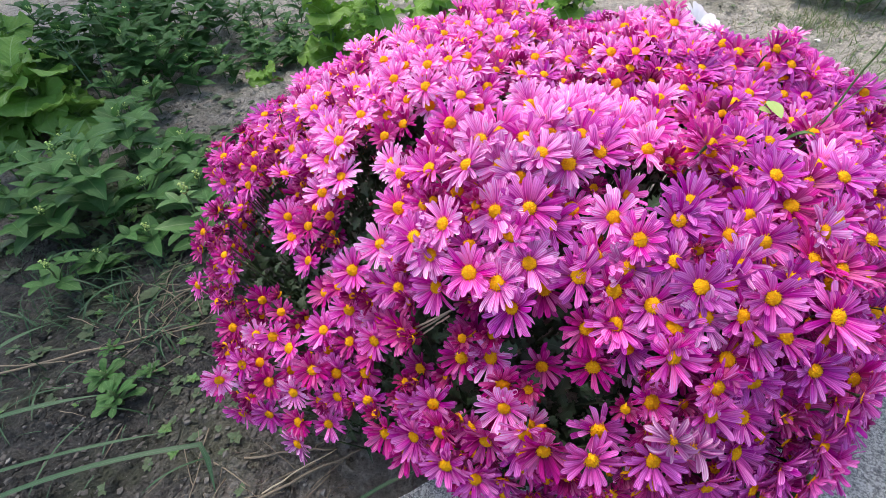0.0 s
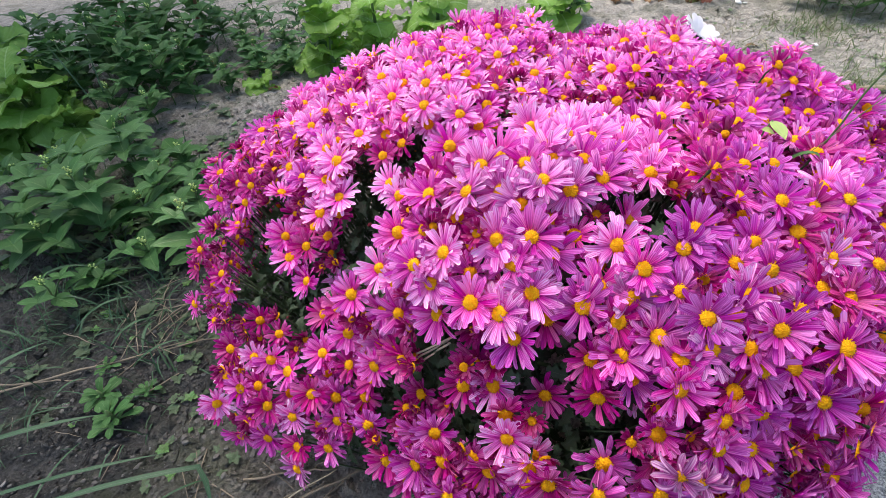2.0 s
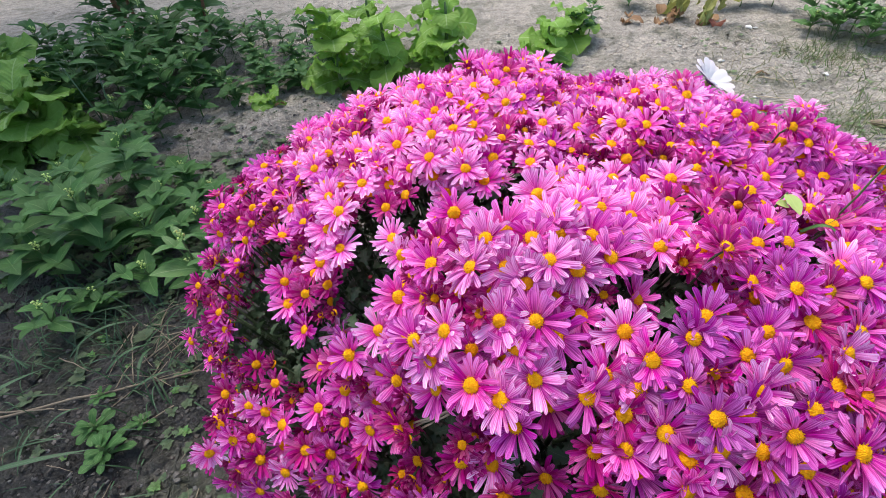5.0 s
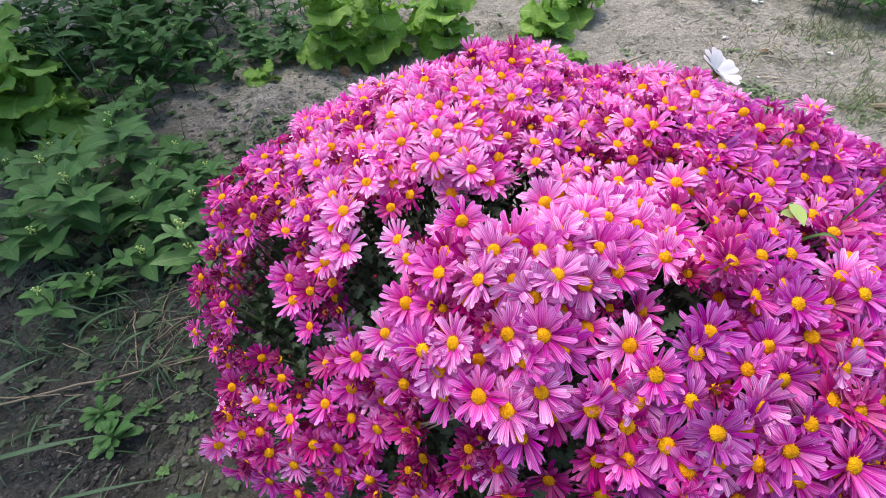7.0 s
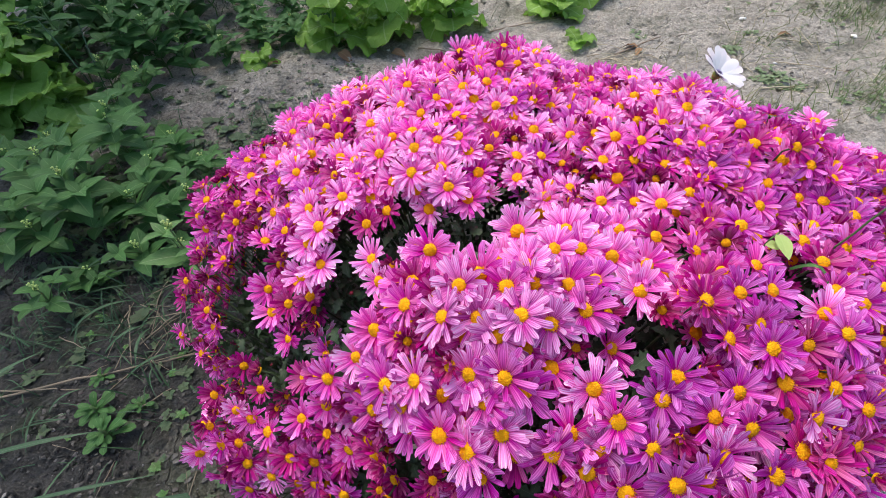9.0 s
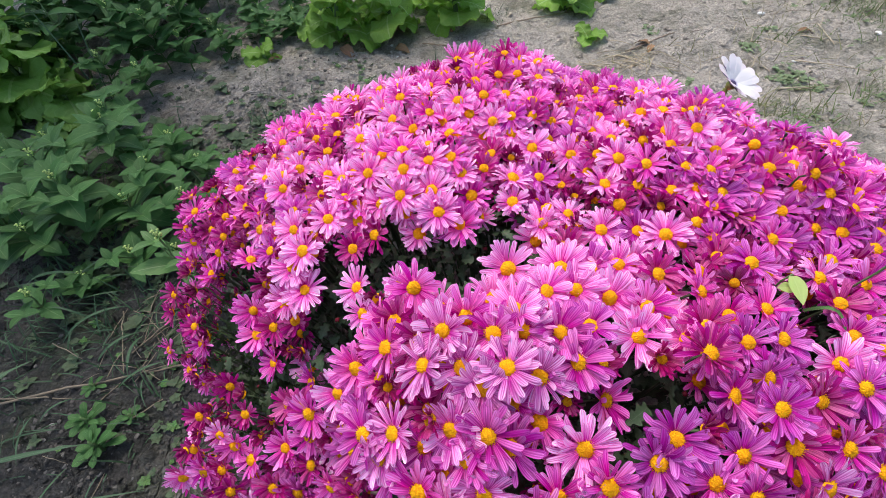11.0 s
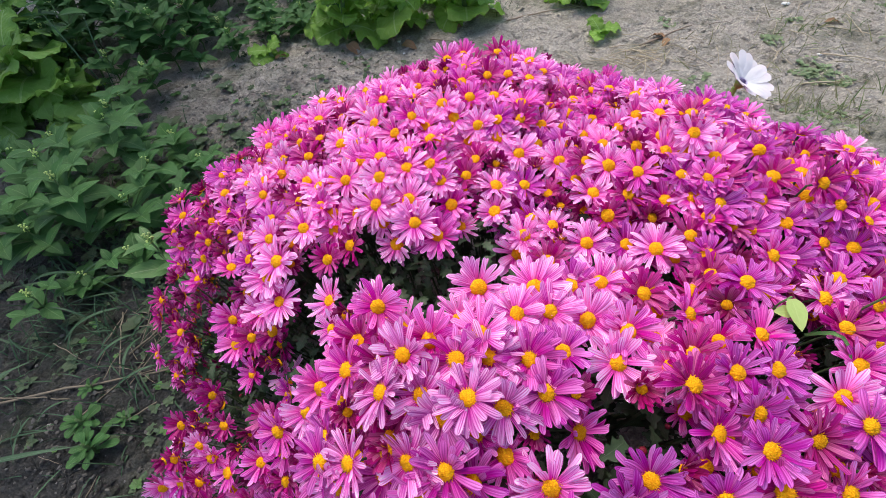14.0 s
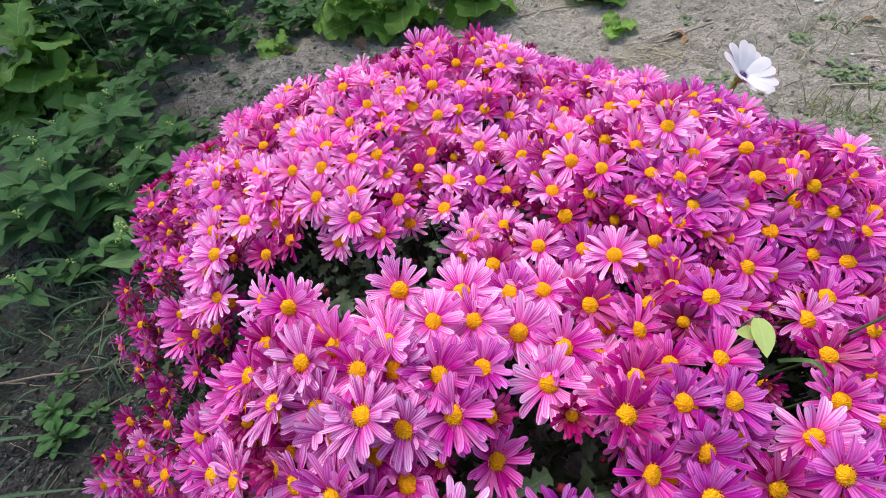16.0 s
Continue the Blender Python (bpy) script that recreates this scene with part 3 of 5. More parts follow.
def flower_geo(seed, outer, inner, rise, droop, length=1.0, ragged=0.06, fine=True):
    """The ray petals of a flower head of radius one, a shallow cup in two or three whorls; the petals of one side hang lower."""
    rnd = random.Random(seed)
    g = Geo()
    heavy = rnd.uniform(0, math.tau)
    for count, ring, up, size in ((outer, 0.18, rise - 0.10, 1.0), (inner, 0.19, rise + 0.12, 0.95), (inner // 2, 0.20, rise + 0.30, 0.80)):
        start = rnd.uniform(0, 6)
        for i in range(count):
            if rnd.random() < ragged * 0.6:
                continue
            a = start + i / count * math.tau + rnd.gauss(0, 0.06 + ragged)
            l = 0.82 * size * length * (rnd.uniform(0.86, 1.08) if rnd.random() < 0.88 else rnd.uniform(0.55, 0.8))
            lift = up + 0.12 + rnd.gauss(0, 0.15) - 0.16 * math.cos(a - heavy)
            rows, across = (8, 4) if fine else (6, 2)
            v, f, uv = blade(l, rnd.uniform(0.146, 0.190), rows, across, petal_shape, bend=droop + rnd.gauss(0, 0.26), fold=rnd.uniform(-0.15, 0.34),
                             lift=lift, seed=rnd.randrange(999), tip=1.6)
            side, curl = rnd.gauss(0, 0.07), rnd.gauss(0, 0.30)      # petals bow sideways and twist along their length
            for k in range(rows + 1):
                q = k / rows
                for j in range(across + 1):
                    x, y, z = v[k * (across + 1) + j]
                    if fine and 0 < j < across:                      # two grooves along the petal
                        z += 0.014 if j == 2 else -0.014
                    v[k * (across + 1) + j] = (x + side * q * q, y, z + x * curl * q)
            twist = Matrix.Rotation(rnd.gauss(0, 0.20), 4, "Y") @ Matrix.Rotation(rnd.gauss(0, 0.07), 4, "Z")
            g.add(v, f, uv, 0, Matrix.Rotation(a, 4, "Z") @ Matrix.Translation((0, ring, rnd.uniform(-0.03, 0.03))) @ twist)
    return g


def disc_geo(seed, radius=0.215, height=0.11):
    """The domed yellow centre, with its small florets standing out."""
    rnd = random.Random(seed)
    v, f, uv = [(0, 0, height)], [], [(0.5, 0.5)]
    rings, sides = 5, 13
    for i in range(1, rings + 1):
        s = i / rings
        for j in range(sides):
            a = (j + 0.5 * (i % 2)) / sides * math.tau
            r = radius * s * rnd.uniform(0.93, 1.07)
            v.append((r * math.cos(a), r * math.sin(a), height * (1 - s * s) + (0.028 if (i + j) % 2 else -0.012) * (s < 1) - 0.05 * (s == 1)))
            uv.append((0.5 + s * 0.5 * math.cos(a), 0.5 + s * 0.5 * math.sin(a)))
    for j in range(sides):
        f.append((0, 1 + j, 1 + (j + 1) % sides))
    for i in range(rings - 1):
        for j in range(sides):
            a, b = 1 + i * sides + j, 1 + i * sides + (j + 1) % sides
            f.append((a, a + sides, b + sides, b))
    return Geo().add(v, f, uv)


def floret_disc(seed, radius, height):
    """A disc like the others with its florets modelled one by one as small spikes."""
    rnd = random.Random(seed)
    g = Geo()
    g.put(disc_geo(seed, radius * 0.96, height * 0.8), Matrix.Identity(4))
    for i in range(62):
        r = radius * math.sqrt((i + 0.5) / 62) * 1.02
        a = i * 2.39996
        base = Vector((r * math.cos(a), r * math.sin(a), height * 0.8 * (1 - (r / radius) ** 2) - 0.01))
        out = Vector((base.x * 1.1, base.y * 1.1, 0.16)).normalized() * rnd.uniform(0.035, 0.060)
        e = out.orthogonal().normalized() * 0.020
        k = out.cross(e).normalized() * 0.020
        g.add([base + e, base + k, base - e, base - k, base + out], [(0, 1, 4), (1, 2, 4), (2, 3, 4), (3, 0, 4)], [(0.5 + base.x, 0.5 + base.y)] * 4 + [(0.1 + 0.8 * rnd.random(), 0.5)])
    return g


# seed, petals of the whorls, rise, droop, length, raggedness; material
CRIMSON_KINDS, MAGENTA_KINDS, LILAC_KINDS, PINK_KINDS, SHADE_PLUM_KINDS = range(0, 4), range(4, 9), range(9, 16), range(16, 24), range(24, 28)
style_rnd = random.Random(40)
STYLES = []
for kinds, mat, rise, droop, ragged in ((CRIMSON_KINDS, CRIMSON, (0.45, 0.75), (-0.1, 0.1), 0.04), (MAGENTA_KINDS, MAGENTA, (0.14, 0.36), (-0.05, 0.2), 0.05), (LILAC_KINDS, LILAC, (0.00, 0.30), (-0.05, 0.3), 0.10),
                                        (PINK_KINDS, PINK, (0.06, 0.36), (-0.05, 0.25), 0.07), (SHADE_PLUM_KINDS, SHADE_PLUM, (0.06, 0.36), (0.0, 0.35), 0.09)):
    for k in kinds:
        STYLES.append(((k + 1, style_rnd.randrange(17, 21), style_rnd.randrange(13, 16), style_rnd.uniform(*rise), style_rnd.uniform(*droop), style_rnd.uniform(0.95, 1.06), ragged), mat))
HEADS = [(flower_geo(*style, fine=False), mat) for style, mat in STYLES]


def withered_geo(seed):
    """A flower past its time: limp folded petals that hang and curl."""
    r = random.Random(seed)
    g = Geo()
    for i in range(27):
        a = i / 27 * math.tau + r.gauss(0, 0.22)
        limp = r.random() < 0.75
        v, f, uv = blade(r.uniform(0.55, 0.95), r.uniform(0.15, 0.22), 9, 4, petal_shape, bend=r.uniform(1.0, 3.2) if limp else r.uniform(-0.6, 0.8), fold=r.uniform(0.4, 1.3),
                         lift=r.uniform(-0.2, 0.9) if limp else r.uniform(-0.5, 0.3), seed=i)
        side, curl = r.gauss(0, 0.24), r.gauss(0, 0.9)
        v = [(x + side * (y * y + 0.3 * abs(z)), y, z + x * curl * y) for x, y, z in v]
        g.add(v, f, uv, 0, Matrix.Rotation(a, 4, "Z") @ Matrix.Translation((0, 0.10, r.uniform(-0.06, 0.06))) @ Matrix.Rotation(r.gauss(0, 0.6), 4, "Y") @ Matrix.Rotation(r.gauss(0, 0.3), 4, "Z"))
    return g


SIZES = ((0.250, 0.12), (0.262, 0.15), (0.240, 0.10))
DISCS = [disc_geo(i, *size) for i, size in enumerate(SIZES)]
head_mesh = [flower_geo(*style).mesh("petals", mat) for style, mat in STYLES]
disc_mesh = [floret_disc(i, *size).mesh("disc", DISC) for i, size in enumerate(SIZES)]

rnd = random.Random(11)
bush = thing("chrysanthemum_bush", "dense rounded bush of pink chrysanthemums with yellow centres", "flower bush", m=pose(0.1, 0.5, 0))
BASE = Vector((0.1, 0.5, 0.0))
heads = []                                   # place, normal, kind, size, whether it is an own part


def facing(p, wild):
    n = mound_normal(p - HEART)
    toward = Vector((0.08, -0.40, 0.36)) if p.x < -0.18 else Vector((0.0, -0.34, 0.29))
    n = n * (0.55 if p.x < -0.18 else 0.68) + toward + Vector((rnd.gauss(0, wild), rnd.gauss(0, wild), rnd.gauss(0, wild)))
    return n.normalized()


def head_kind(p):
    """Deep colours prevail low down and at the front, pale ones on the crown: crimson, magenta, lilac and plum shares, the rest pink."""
    # the plum share paints the right side's cool shade into its heads
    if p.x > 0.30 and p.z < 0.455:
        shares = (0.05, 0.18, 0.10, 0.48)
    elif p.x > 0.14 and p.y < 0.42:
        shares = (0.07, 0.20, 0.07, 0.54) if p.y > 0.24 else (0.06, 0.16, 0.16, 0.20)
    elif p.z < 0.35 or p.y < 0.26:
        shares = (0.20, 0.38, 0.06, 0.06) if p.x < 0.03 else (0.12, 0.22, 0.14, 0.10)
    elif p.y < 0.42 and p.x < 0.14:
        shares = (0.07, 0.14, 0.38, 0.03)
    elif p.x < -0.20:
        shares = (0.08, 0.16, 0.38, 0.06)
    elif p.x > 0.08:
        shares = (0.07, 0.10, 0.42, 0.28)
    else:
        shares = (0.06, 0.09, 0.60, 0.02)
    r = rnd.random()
    for share, kinds in zip(shares, (CRIMSON_KINDS, MAGENTA_KINDS, LILAC_KINDS, SHADE_PLUM_KINDS)):
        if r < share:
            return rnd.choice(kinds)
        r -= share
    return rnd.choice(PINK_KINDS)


def head_size(kind, low, high):
    if kind in CRIMSON_KINDS:
        return rnd.uniform(0.0155, 0.0205)
    if kind in MAGENTA_KINDS:
        return rnd.uniform(low, low * 0.4 + high * 0.6)
    return rnd.uniform(low + 0.0015, high)


for places in FLOWERS_AT:
    for at in places:
        p = Vector(at) / 1000
        if at in YOUNG_CRIMSON:
            kind = rnd.choice(CRIMSON_KINDS)
        elif at in DEEP_MAGENTA:
            kind = rnd.choice(MAGENTA_KINDS)
        elif at in PALE_LILAC:
            kind = rnd.choice(LILAC_KINDS)
        else:
            kind = head_kind(p)
            if kind in CRIMSON_KINDS and rnd.random() < 0.6:
                kind = rnd.choice(PINK_KINDS)
        size = head_size(kind, 0.0230, 0.0300) if p.y < 0.50 else head_size(kind, 0.0210, 0.0275)
        if at in PALE_LILAC:
            size = max(size, 0.0275)
        way = facing(p, 0.19)
        if at in HEADS_CORNER:
            kind, way = rnd.choice(list(SHADE_PLUM_KINDS) + list(PINK_KINDS)), (way + Vector((0.40, 0.05, 0.0))).normalized()
        heads.append((p, way, kind, size, True))

# the rest of the mound, first its outer layer and then the heads that sit deeper between them
taken = [h[0] for h in heads]


def clear(p, reach):
    return all((p - q).length_squared > reach * reach for q in taken)


def in_gap(p, more=0.0):
    """Whether p lies in one of the gaps, which run straight towards the heart of the bush."""
    for c, r in GAPS:
        d = (c - HEART).normalized()
        along = (p - c).dot(d)
        if -0.11 < along < 0.05 and (p - c - d * along).length < r + more + 0.15 * along:
            return True
    return False


# the slopes that the bush falls away with at its back on the right
BACK_SLOPES = [(Vector((0.310, 0.445, 0.840)), 0.814), (Vector((0.370, 0.310, 0.876)), 0.754), (Vector((0.340, 0.150, 0.928)), 0.667)]


def behind(p):
    return p.x > 0.10 and p.y > 0.46 and any(n.dot(p) > c - 0.009 for n, c in BACK_SLOPES)


def lowest(p):
    """How far down the flowers reach on this side."""
    if p.y > 0.46:
        return 0.10
    return max(0.11, min(0.19, 0.12 + 0.35 * (p.x + 0.30)))


# the mound follows the known heads where they stand proud of it or lie deeper
known_way = np.array([(h[0] - HEART).normalized() for h in heads])
known_off = np.array([(h[0] - HEART).length - mound_radius((h[0] - HEART).normalized()) for h in heads])


def outer_point(d, share):
    d = Vector(d).normalized()
    w = np.exp(-((known_way - np.array(d)) ** 2).sum(1) / 0.018)
    r = mound_radius(d) + float((w * known_off).sum() / (w.sum() + 0.25))
    return HEART + d * r * share


count = 6000
DAISY_HEAD = Vector((0.430, 0.850, 0.425))
layers = ((0.975, 0.0290, 0.004), (0.95, 0.0250, 0.010), (0.915, 0.0235, 0.014))
for share, reach, margin in layers:
    order = list(range(count))
    rnd.shuffle(order)
    for i in order:
        z = -0.10 + 1.10 * (i + 0.5) / count
        a = i * 2.39996 + share * 9
        d = Vector((math.cos(a) * math.sqrt(1 - z * z), math.sin(a) * math.sqrt(1 - z * z), z))
        p = outer_point(d, share + rnd.uniform(-0.015, 0.015) + (0.03 if d.x < -0.3 and d.y > 0.1 else 0.0))
        p += Vector((rnd.uniform(-1, 1), rnd.uniform(-1, 1), rnd.uniform(-1, 1))) * 0.006
        if p.z < lowest(p) or in_gap(p, margin + (0.010 if p.x < -0.02 else 0.0)) or not clear(p, reach * (1.12 if p.x < -0.15 else 1.0)):
            continue
        if behind(p) or (p - DAISY_HEAD).length < 0.060:
            continue
        if share < 0.97 and p.y > 0.85 and rnd.random() < 0.5:
            continue
        taken.append(p)
        kind = head_kind(p)
        if share < 0.97 and rnd.random() < 0.3:      # young heads, and the shade between heads put into their colour
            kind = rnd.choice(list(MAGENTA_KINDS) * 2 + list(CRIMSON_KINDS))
        heads.append((p, facing(p, 0.22), kind, head_size(kind, 0.0200, 0.0260) if share > 0.97 else head_size(kind, 0.0190, 0.0250), share > 0.97))

# heads on the far rim, which turn up to the sky behind the others
for k in range(len(heads)):
    p, n, kind, size, own = heads[k]
    if p.y < 0.52 or p.y > 0.76 or p.z < 0.26:
        continue
    slope = mound_normal(p - HEART)
    q = p + Vector((slope.x * 0.5, 0.8, 0.0)).normalized() * rnd.uniform(0.024, 0.034) + Vector((0, 0, rnd.uniform(0.000, 0.008)))
    if not clear(q, 0.0215) or (q - DAISY_HEAD).length < 0.075 or in_gap(q):
        continue
    taken.append(q)
    kind = head_kind(q)
    up = Vector((slope.x * 0.5 + rnd.gauss(0, 0.12), 0.10 + rnd.gauss(0, 0.12), 0.85)).normalized()
    heads.append((q, up, kind, head_size(kind, 0.0210, 0.0270), False))

# small crimson flowers, half open, between the others
for i in range(2200):
    z, a = rnd.uniform(0.05, 0.95), rnd.uniform(0, math.tau)
    d = Vector((math.cos(a) * math.sqrt(1 - z * z), math.sin(a) * math.sqrt(1 - z * z), z))
    p = outer_point(d, rnd.uniform(0.965, 1.0))
    if p.z < lowest(p) or behind(p) or in_gap(p, 0.004 if p.x < -0.02 else -0.004) or not clear(p, 0.0190 if p.z < 0.36 else 0.0200):
        continue
    taken.append(p)
    heads.append((p, facing(p, 0.30), rnd.choice(CRIMSON_KINDS), rnd.uniform(0.0125, 0.0180), True))

# the three hundred heads nearest to the front of the bush are parts of their own
near = sorted((h[0].y - 0.25 * h[0].z, k) for k, h in enumerate(heads) if h[4])
singles = {k for _, k in near[:300]}
closest = {k for _, k in near[:9]}
calyx_mesh = Geo().add(*tube([(0, 0, -0.20), (0, 0, -0.13), (0, 0, -0.05), (0, 0, 0.0)], (0.05, 0.16, 0.21, 0.19), 10)).mesh("calyx", MUM_LEAF)


@functools.lru_cache(maxsize=None)
def petal_meshes(kind):
    """The petals of one kind of head, each as a mesh of its own."""
    style, mat = STYLES[kind]
    whole = flower_geo(*style)
    faces = [(i * 5 + j, i * 5 + j + 1, i * 5 + j + 6, i * 5 + j + 5) for i in range(8) for j in range(4)]
    return [Geo().add(v, faces, uv).mesh("petal", mat) for v, uv in zip(whole.v, whole.uv)]


mass, disc_mass = {}, Geo()
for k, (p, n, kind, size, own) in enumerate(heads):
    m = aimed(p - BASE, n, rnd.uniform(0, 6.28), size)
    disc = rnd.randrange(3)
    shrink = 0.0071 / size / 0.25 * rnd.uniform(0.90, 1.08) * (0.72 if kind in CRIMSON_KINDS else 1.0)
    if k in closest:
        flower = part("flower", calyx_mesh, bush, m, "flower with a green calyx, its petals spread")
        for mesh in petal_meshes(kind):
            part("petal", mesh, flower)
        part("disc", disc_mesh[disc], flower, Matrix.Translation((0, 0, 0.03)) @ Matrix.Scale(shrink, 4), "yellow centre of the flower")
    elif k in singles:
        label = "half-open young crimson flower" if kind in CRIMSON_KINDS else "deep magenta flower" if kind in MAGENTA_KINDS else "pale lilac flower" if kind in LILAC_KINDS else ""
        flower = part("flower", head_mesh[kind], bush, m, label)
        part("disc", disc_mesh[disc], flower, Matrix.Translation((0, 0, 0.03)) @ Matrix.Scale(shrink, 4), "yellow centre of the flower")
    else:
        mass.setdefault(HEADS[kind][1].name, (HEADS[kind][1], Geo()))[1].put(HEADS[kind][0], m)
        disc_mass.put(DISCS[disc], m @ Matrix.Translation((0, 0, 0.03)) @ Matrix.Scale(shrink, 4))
for name, (mat, g) in mass.items():
    tagged(part("flower_mass", g.mesh("flower_mass", mat), bush), "closely packed flower heads of the bush", kind="stuff")
tagged(part("disc_mass", disc_mass.mesh("disc_mass", DISC), bush), "yellow flower centres", kind="stuff")

for at, spin in (((0.158, 0.150, 0.364), 1.0), ((0.180, 0.152, 0.345), 2.7)):
    faded = part("flower", withered_geo(21 + int(spin)).mesh("withered_petals", FADED), bush, aimed(Vector(at) - BASE, (-0.25, -0.75, 0.35), spin, 0.024), "withered pale lilac flower with limp curled petals")
    part("disc", disc_mesh[2], faded, Matrix.Scale(0.9, 4), "brownish yellow centre")

# buds
bud_geo = Geo()
v, f, uv = stone_geo(50, 0.9)
v = [Vector(q).normalized() for q in v]
bud_geo.add(v, f, uv, 0)
for i in range(8):
    v, f, uv = blade(1.9, 0.95, 3, 2, lambda s: math.sin(math.pi * (0.2 + 0.75 * s)), bend=-1.5, fold=0.3, lift=0.1)
    bud_geo.add(v, f, uv, 1, Matrix.Translation((0, 0, -0.95)) @ Matrix.Rotation(i / 7 * math.tau, 4, "Z") @ Matrix.Translation((0, 0.25, 0)) @ Matrix.Rotation(0.5, 4, "X"))
bud_mesh = bud_geo.mesh("bud", CRIMSON, MUM_LEAF)
for c, r in GAPS[::2]:
    d = (c - HEART).normalized()
    side = Vector((rnd.gauss(0, 1), rnd.gauss(0, 1), rnd.gauss(0, 1))).normalized() * r * rnd.uniform(0.5, 1.0)
    part("bud", bud_mesh, bush, aimed(c + side - d * 0.034 - BASE, d + Vector((0, 0, 0.6)), rnd.uniform(0, 6), rnd.uniform(0.0022, 0.0036)), "closed crimson bud with green sepals")

# bare pale stems that cross the gap at the front
for a, b in (((-1, 285, 362), (-45, 285, 331)), ((-11, 285, 353), (-45, 285, 323)), ((-10, 285, 348), (-41, 285, 316))):
    line = bent(Vector(a) / 1000 - BASE, Vector(b) / 1000 - BASE, 0.0, 0.001, 5, a[2])
    part("bare_stem", Geo().add(*tube(line, [0.0011] * 6, 5)).mesh("bare_stem", PALE_STRAW), bush, None, "thin pale bare stem")

# foliage and stems beneath the flowers
def lobed(s):
    return (0.25 + 0.95 * math.sin(math.pi * min(1, 0.10 + s * 0.92)) ** 0.8) * (1.0 + 0.42 * math.sin(s * 21.0)) * (1 - 0.15 * s)


leaf_kinds = [blade(1.0, 0.46, 11, 2, lobed, bend=0.7 + 0.4 * k, fold=0.35, lift=0.35, seed=k) for k in range(3)]
foliage = Geo()
for i in range(9000):
    z = -0.10 + 1.10 * ((i + 0.5) / 9000)
    a = i * 2.39996
    d = Vector((math.cos(a) * math.sqrt(1 - z * z), math.sin(a) * math.sqrt(1 - z * z), z))
    depth = rnd.choice((0.90, 0.88, 0.86, 0.82, 0.76, 0.70)) + rnd.uniform(-0.02, 0.02)
    p = mound_point(d, depth)
    if in_gap(p, -0.008) and depth > 0.85 and rnd.random() < 0.7:
        continue
    if p.z < 0.03:
        continue
    n = (d + Vector((rnd.gauss(0, 0.5), rnd.gauss(0, 0.5), rnd.gauss(0, 0.5) + 0.2))).normalized()
    v, f, uv = leaf_kinds[i % 3]
    foliage.add(v, f, uv, 0, aimed(p - BASE, n, rnd.uniform(0, 6.28), rnd.uniform(0.014, 0.026)))
tagged(part("foliage", foliage.mesh("foliage", MUM_LEAF), bush), "dark green lobed chrysanthemum leaves", kind="stuff")

stems = Geo()
for p, n, kind, size, own in heads:
    if rnd.random() < (0.6 if p.y > 0.75 else 0.35):
        continue
    inward = HEART - p
    foot = p + Vector((inward.x * 0.22 + rnd.gauss(0, 0.012), inward.y * 0.22 + rnd.gauss(0, 0.012), -min(0.13, p.z - 0.01)))
    top = p - n * 0.003 - BASE
    stems.add(*tube([foot - BASE, (foot - BASE).lerp(top, 0.55) - n * 0.008, top - n * 0.015, top], (0.0015, 0.0012, 0.0011, 0.0016), 4))
for i in range(36):
    a = i / 36 * math.tau
    foot = Vector((0.02 * math.cos(a), 0.03 * math.sin(a), -0.03)) * rnd.uniform(0.8, 3.0)
    d = Vector((math.cos(a), math.sin(a), rnd.uniform(0.4, 1.8))).normalized()
    stems.add(*tube(bent(foot, mound_point(d, 0.6) - BASE, 0.03, 0.006, 5, i), (0.005, 0.0045, 0.004, 0.0035, 0.003, 0.0024), 5))
tagged(part("stem_mass", stems.mesh("stem_mass", MUM_STALK), bush), "thin branching green stems", kind="stuff")

# ---- the concrete edge in front of the bush ----
def concrete_slab():
    bm = bmesh.new()
    rim = [(-0.135, 0.170), (-0.088, 0.205), (-0.020, 0.222), (0.20, 0.262), (0.42, 0.300), (0.60, 0.355), (0.82, 0.42), (1.30, 0.52), (1.36, 0.10), (0.90, -0.30), (0.20, -0.42), (-0.22, -0.40), (-0.17, -0.10)]
    pts = []
    for i, (x, y) in enumerate(rim):
        x2, y2 = rim[(i + 1) % len(rim)]
        for k in range(6):
            s = k / 6
            q = Vector((x + (x2 - x) * s, y + (y2 - y) * s, 0))
            q += Vector((noise.noise(q * 22), noise.noise(q * 22 + Vector((5, 0, 0))), 0)) * 0.010
            pts.append(q)
    top = [bm.verts.new((p.x, p.y, 0.100)) for p in pts]
    face = bm.faces.new(top)
    bmesh.ops.inset_region(bm, faces=[face], thickness=0.012, depth=0.006)
    low = bmesh.ops.extrude_edge_only(bm, edges=[e for e in bm.edges if e.is_boundary])
    for q in low["geom"]:
        if isinstance(q, bmesh.types.BMVert):
            q.co.z = -0.06
    bmesh.ops.triangulate(bm, faces=[f for f in bm.faces if len(f.verts) > 4])
    inner = [e for e in bm.edges if all(q.co.z > 0.05 for q in e.verts)]
    bmesh.ops.subdivide_edges(bm, edges=inner, cuts=3, use_grid_fill=True)
    for q in bm.verts:
        if q.co.z > 0.05:
            q.co.z += 0.006 * noise.noise(q.co * 14) + 0.003 * noise.noise(q.co * 45)
    bmesh.ops.recalc_face_normals(bm, faces=bm.faces)
    me = bpy.data.meshes.new("concrete_slab")
    bm.to_mesh(me)
    bm.free()
    me.materials.append(CONCRETE)
    return me


thing("concrete_slab", "rough weathered grey concrete slab beside the bush", "concrete slab", kind="structure", data=concrete_slab())


# ---- plants ----
def ovate(s):
    return math.sin(math.pi * min(1.0, (0.06 + 0.94 * s)) ** 0.78) ** 0.85 if s < 1 else 0.02


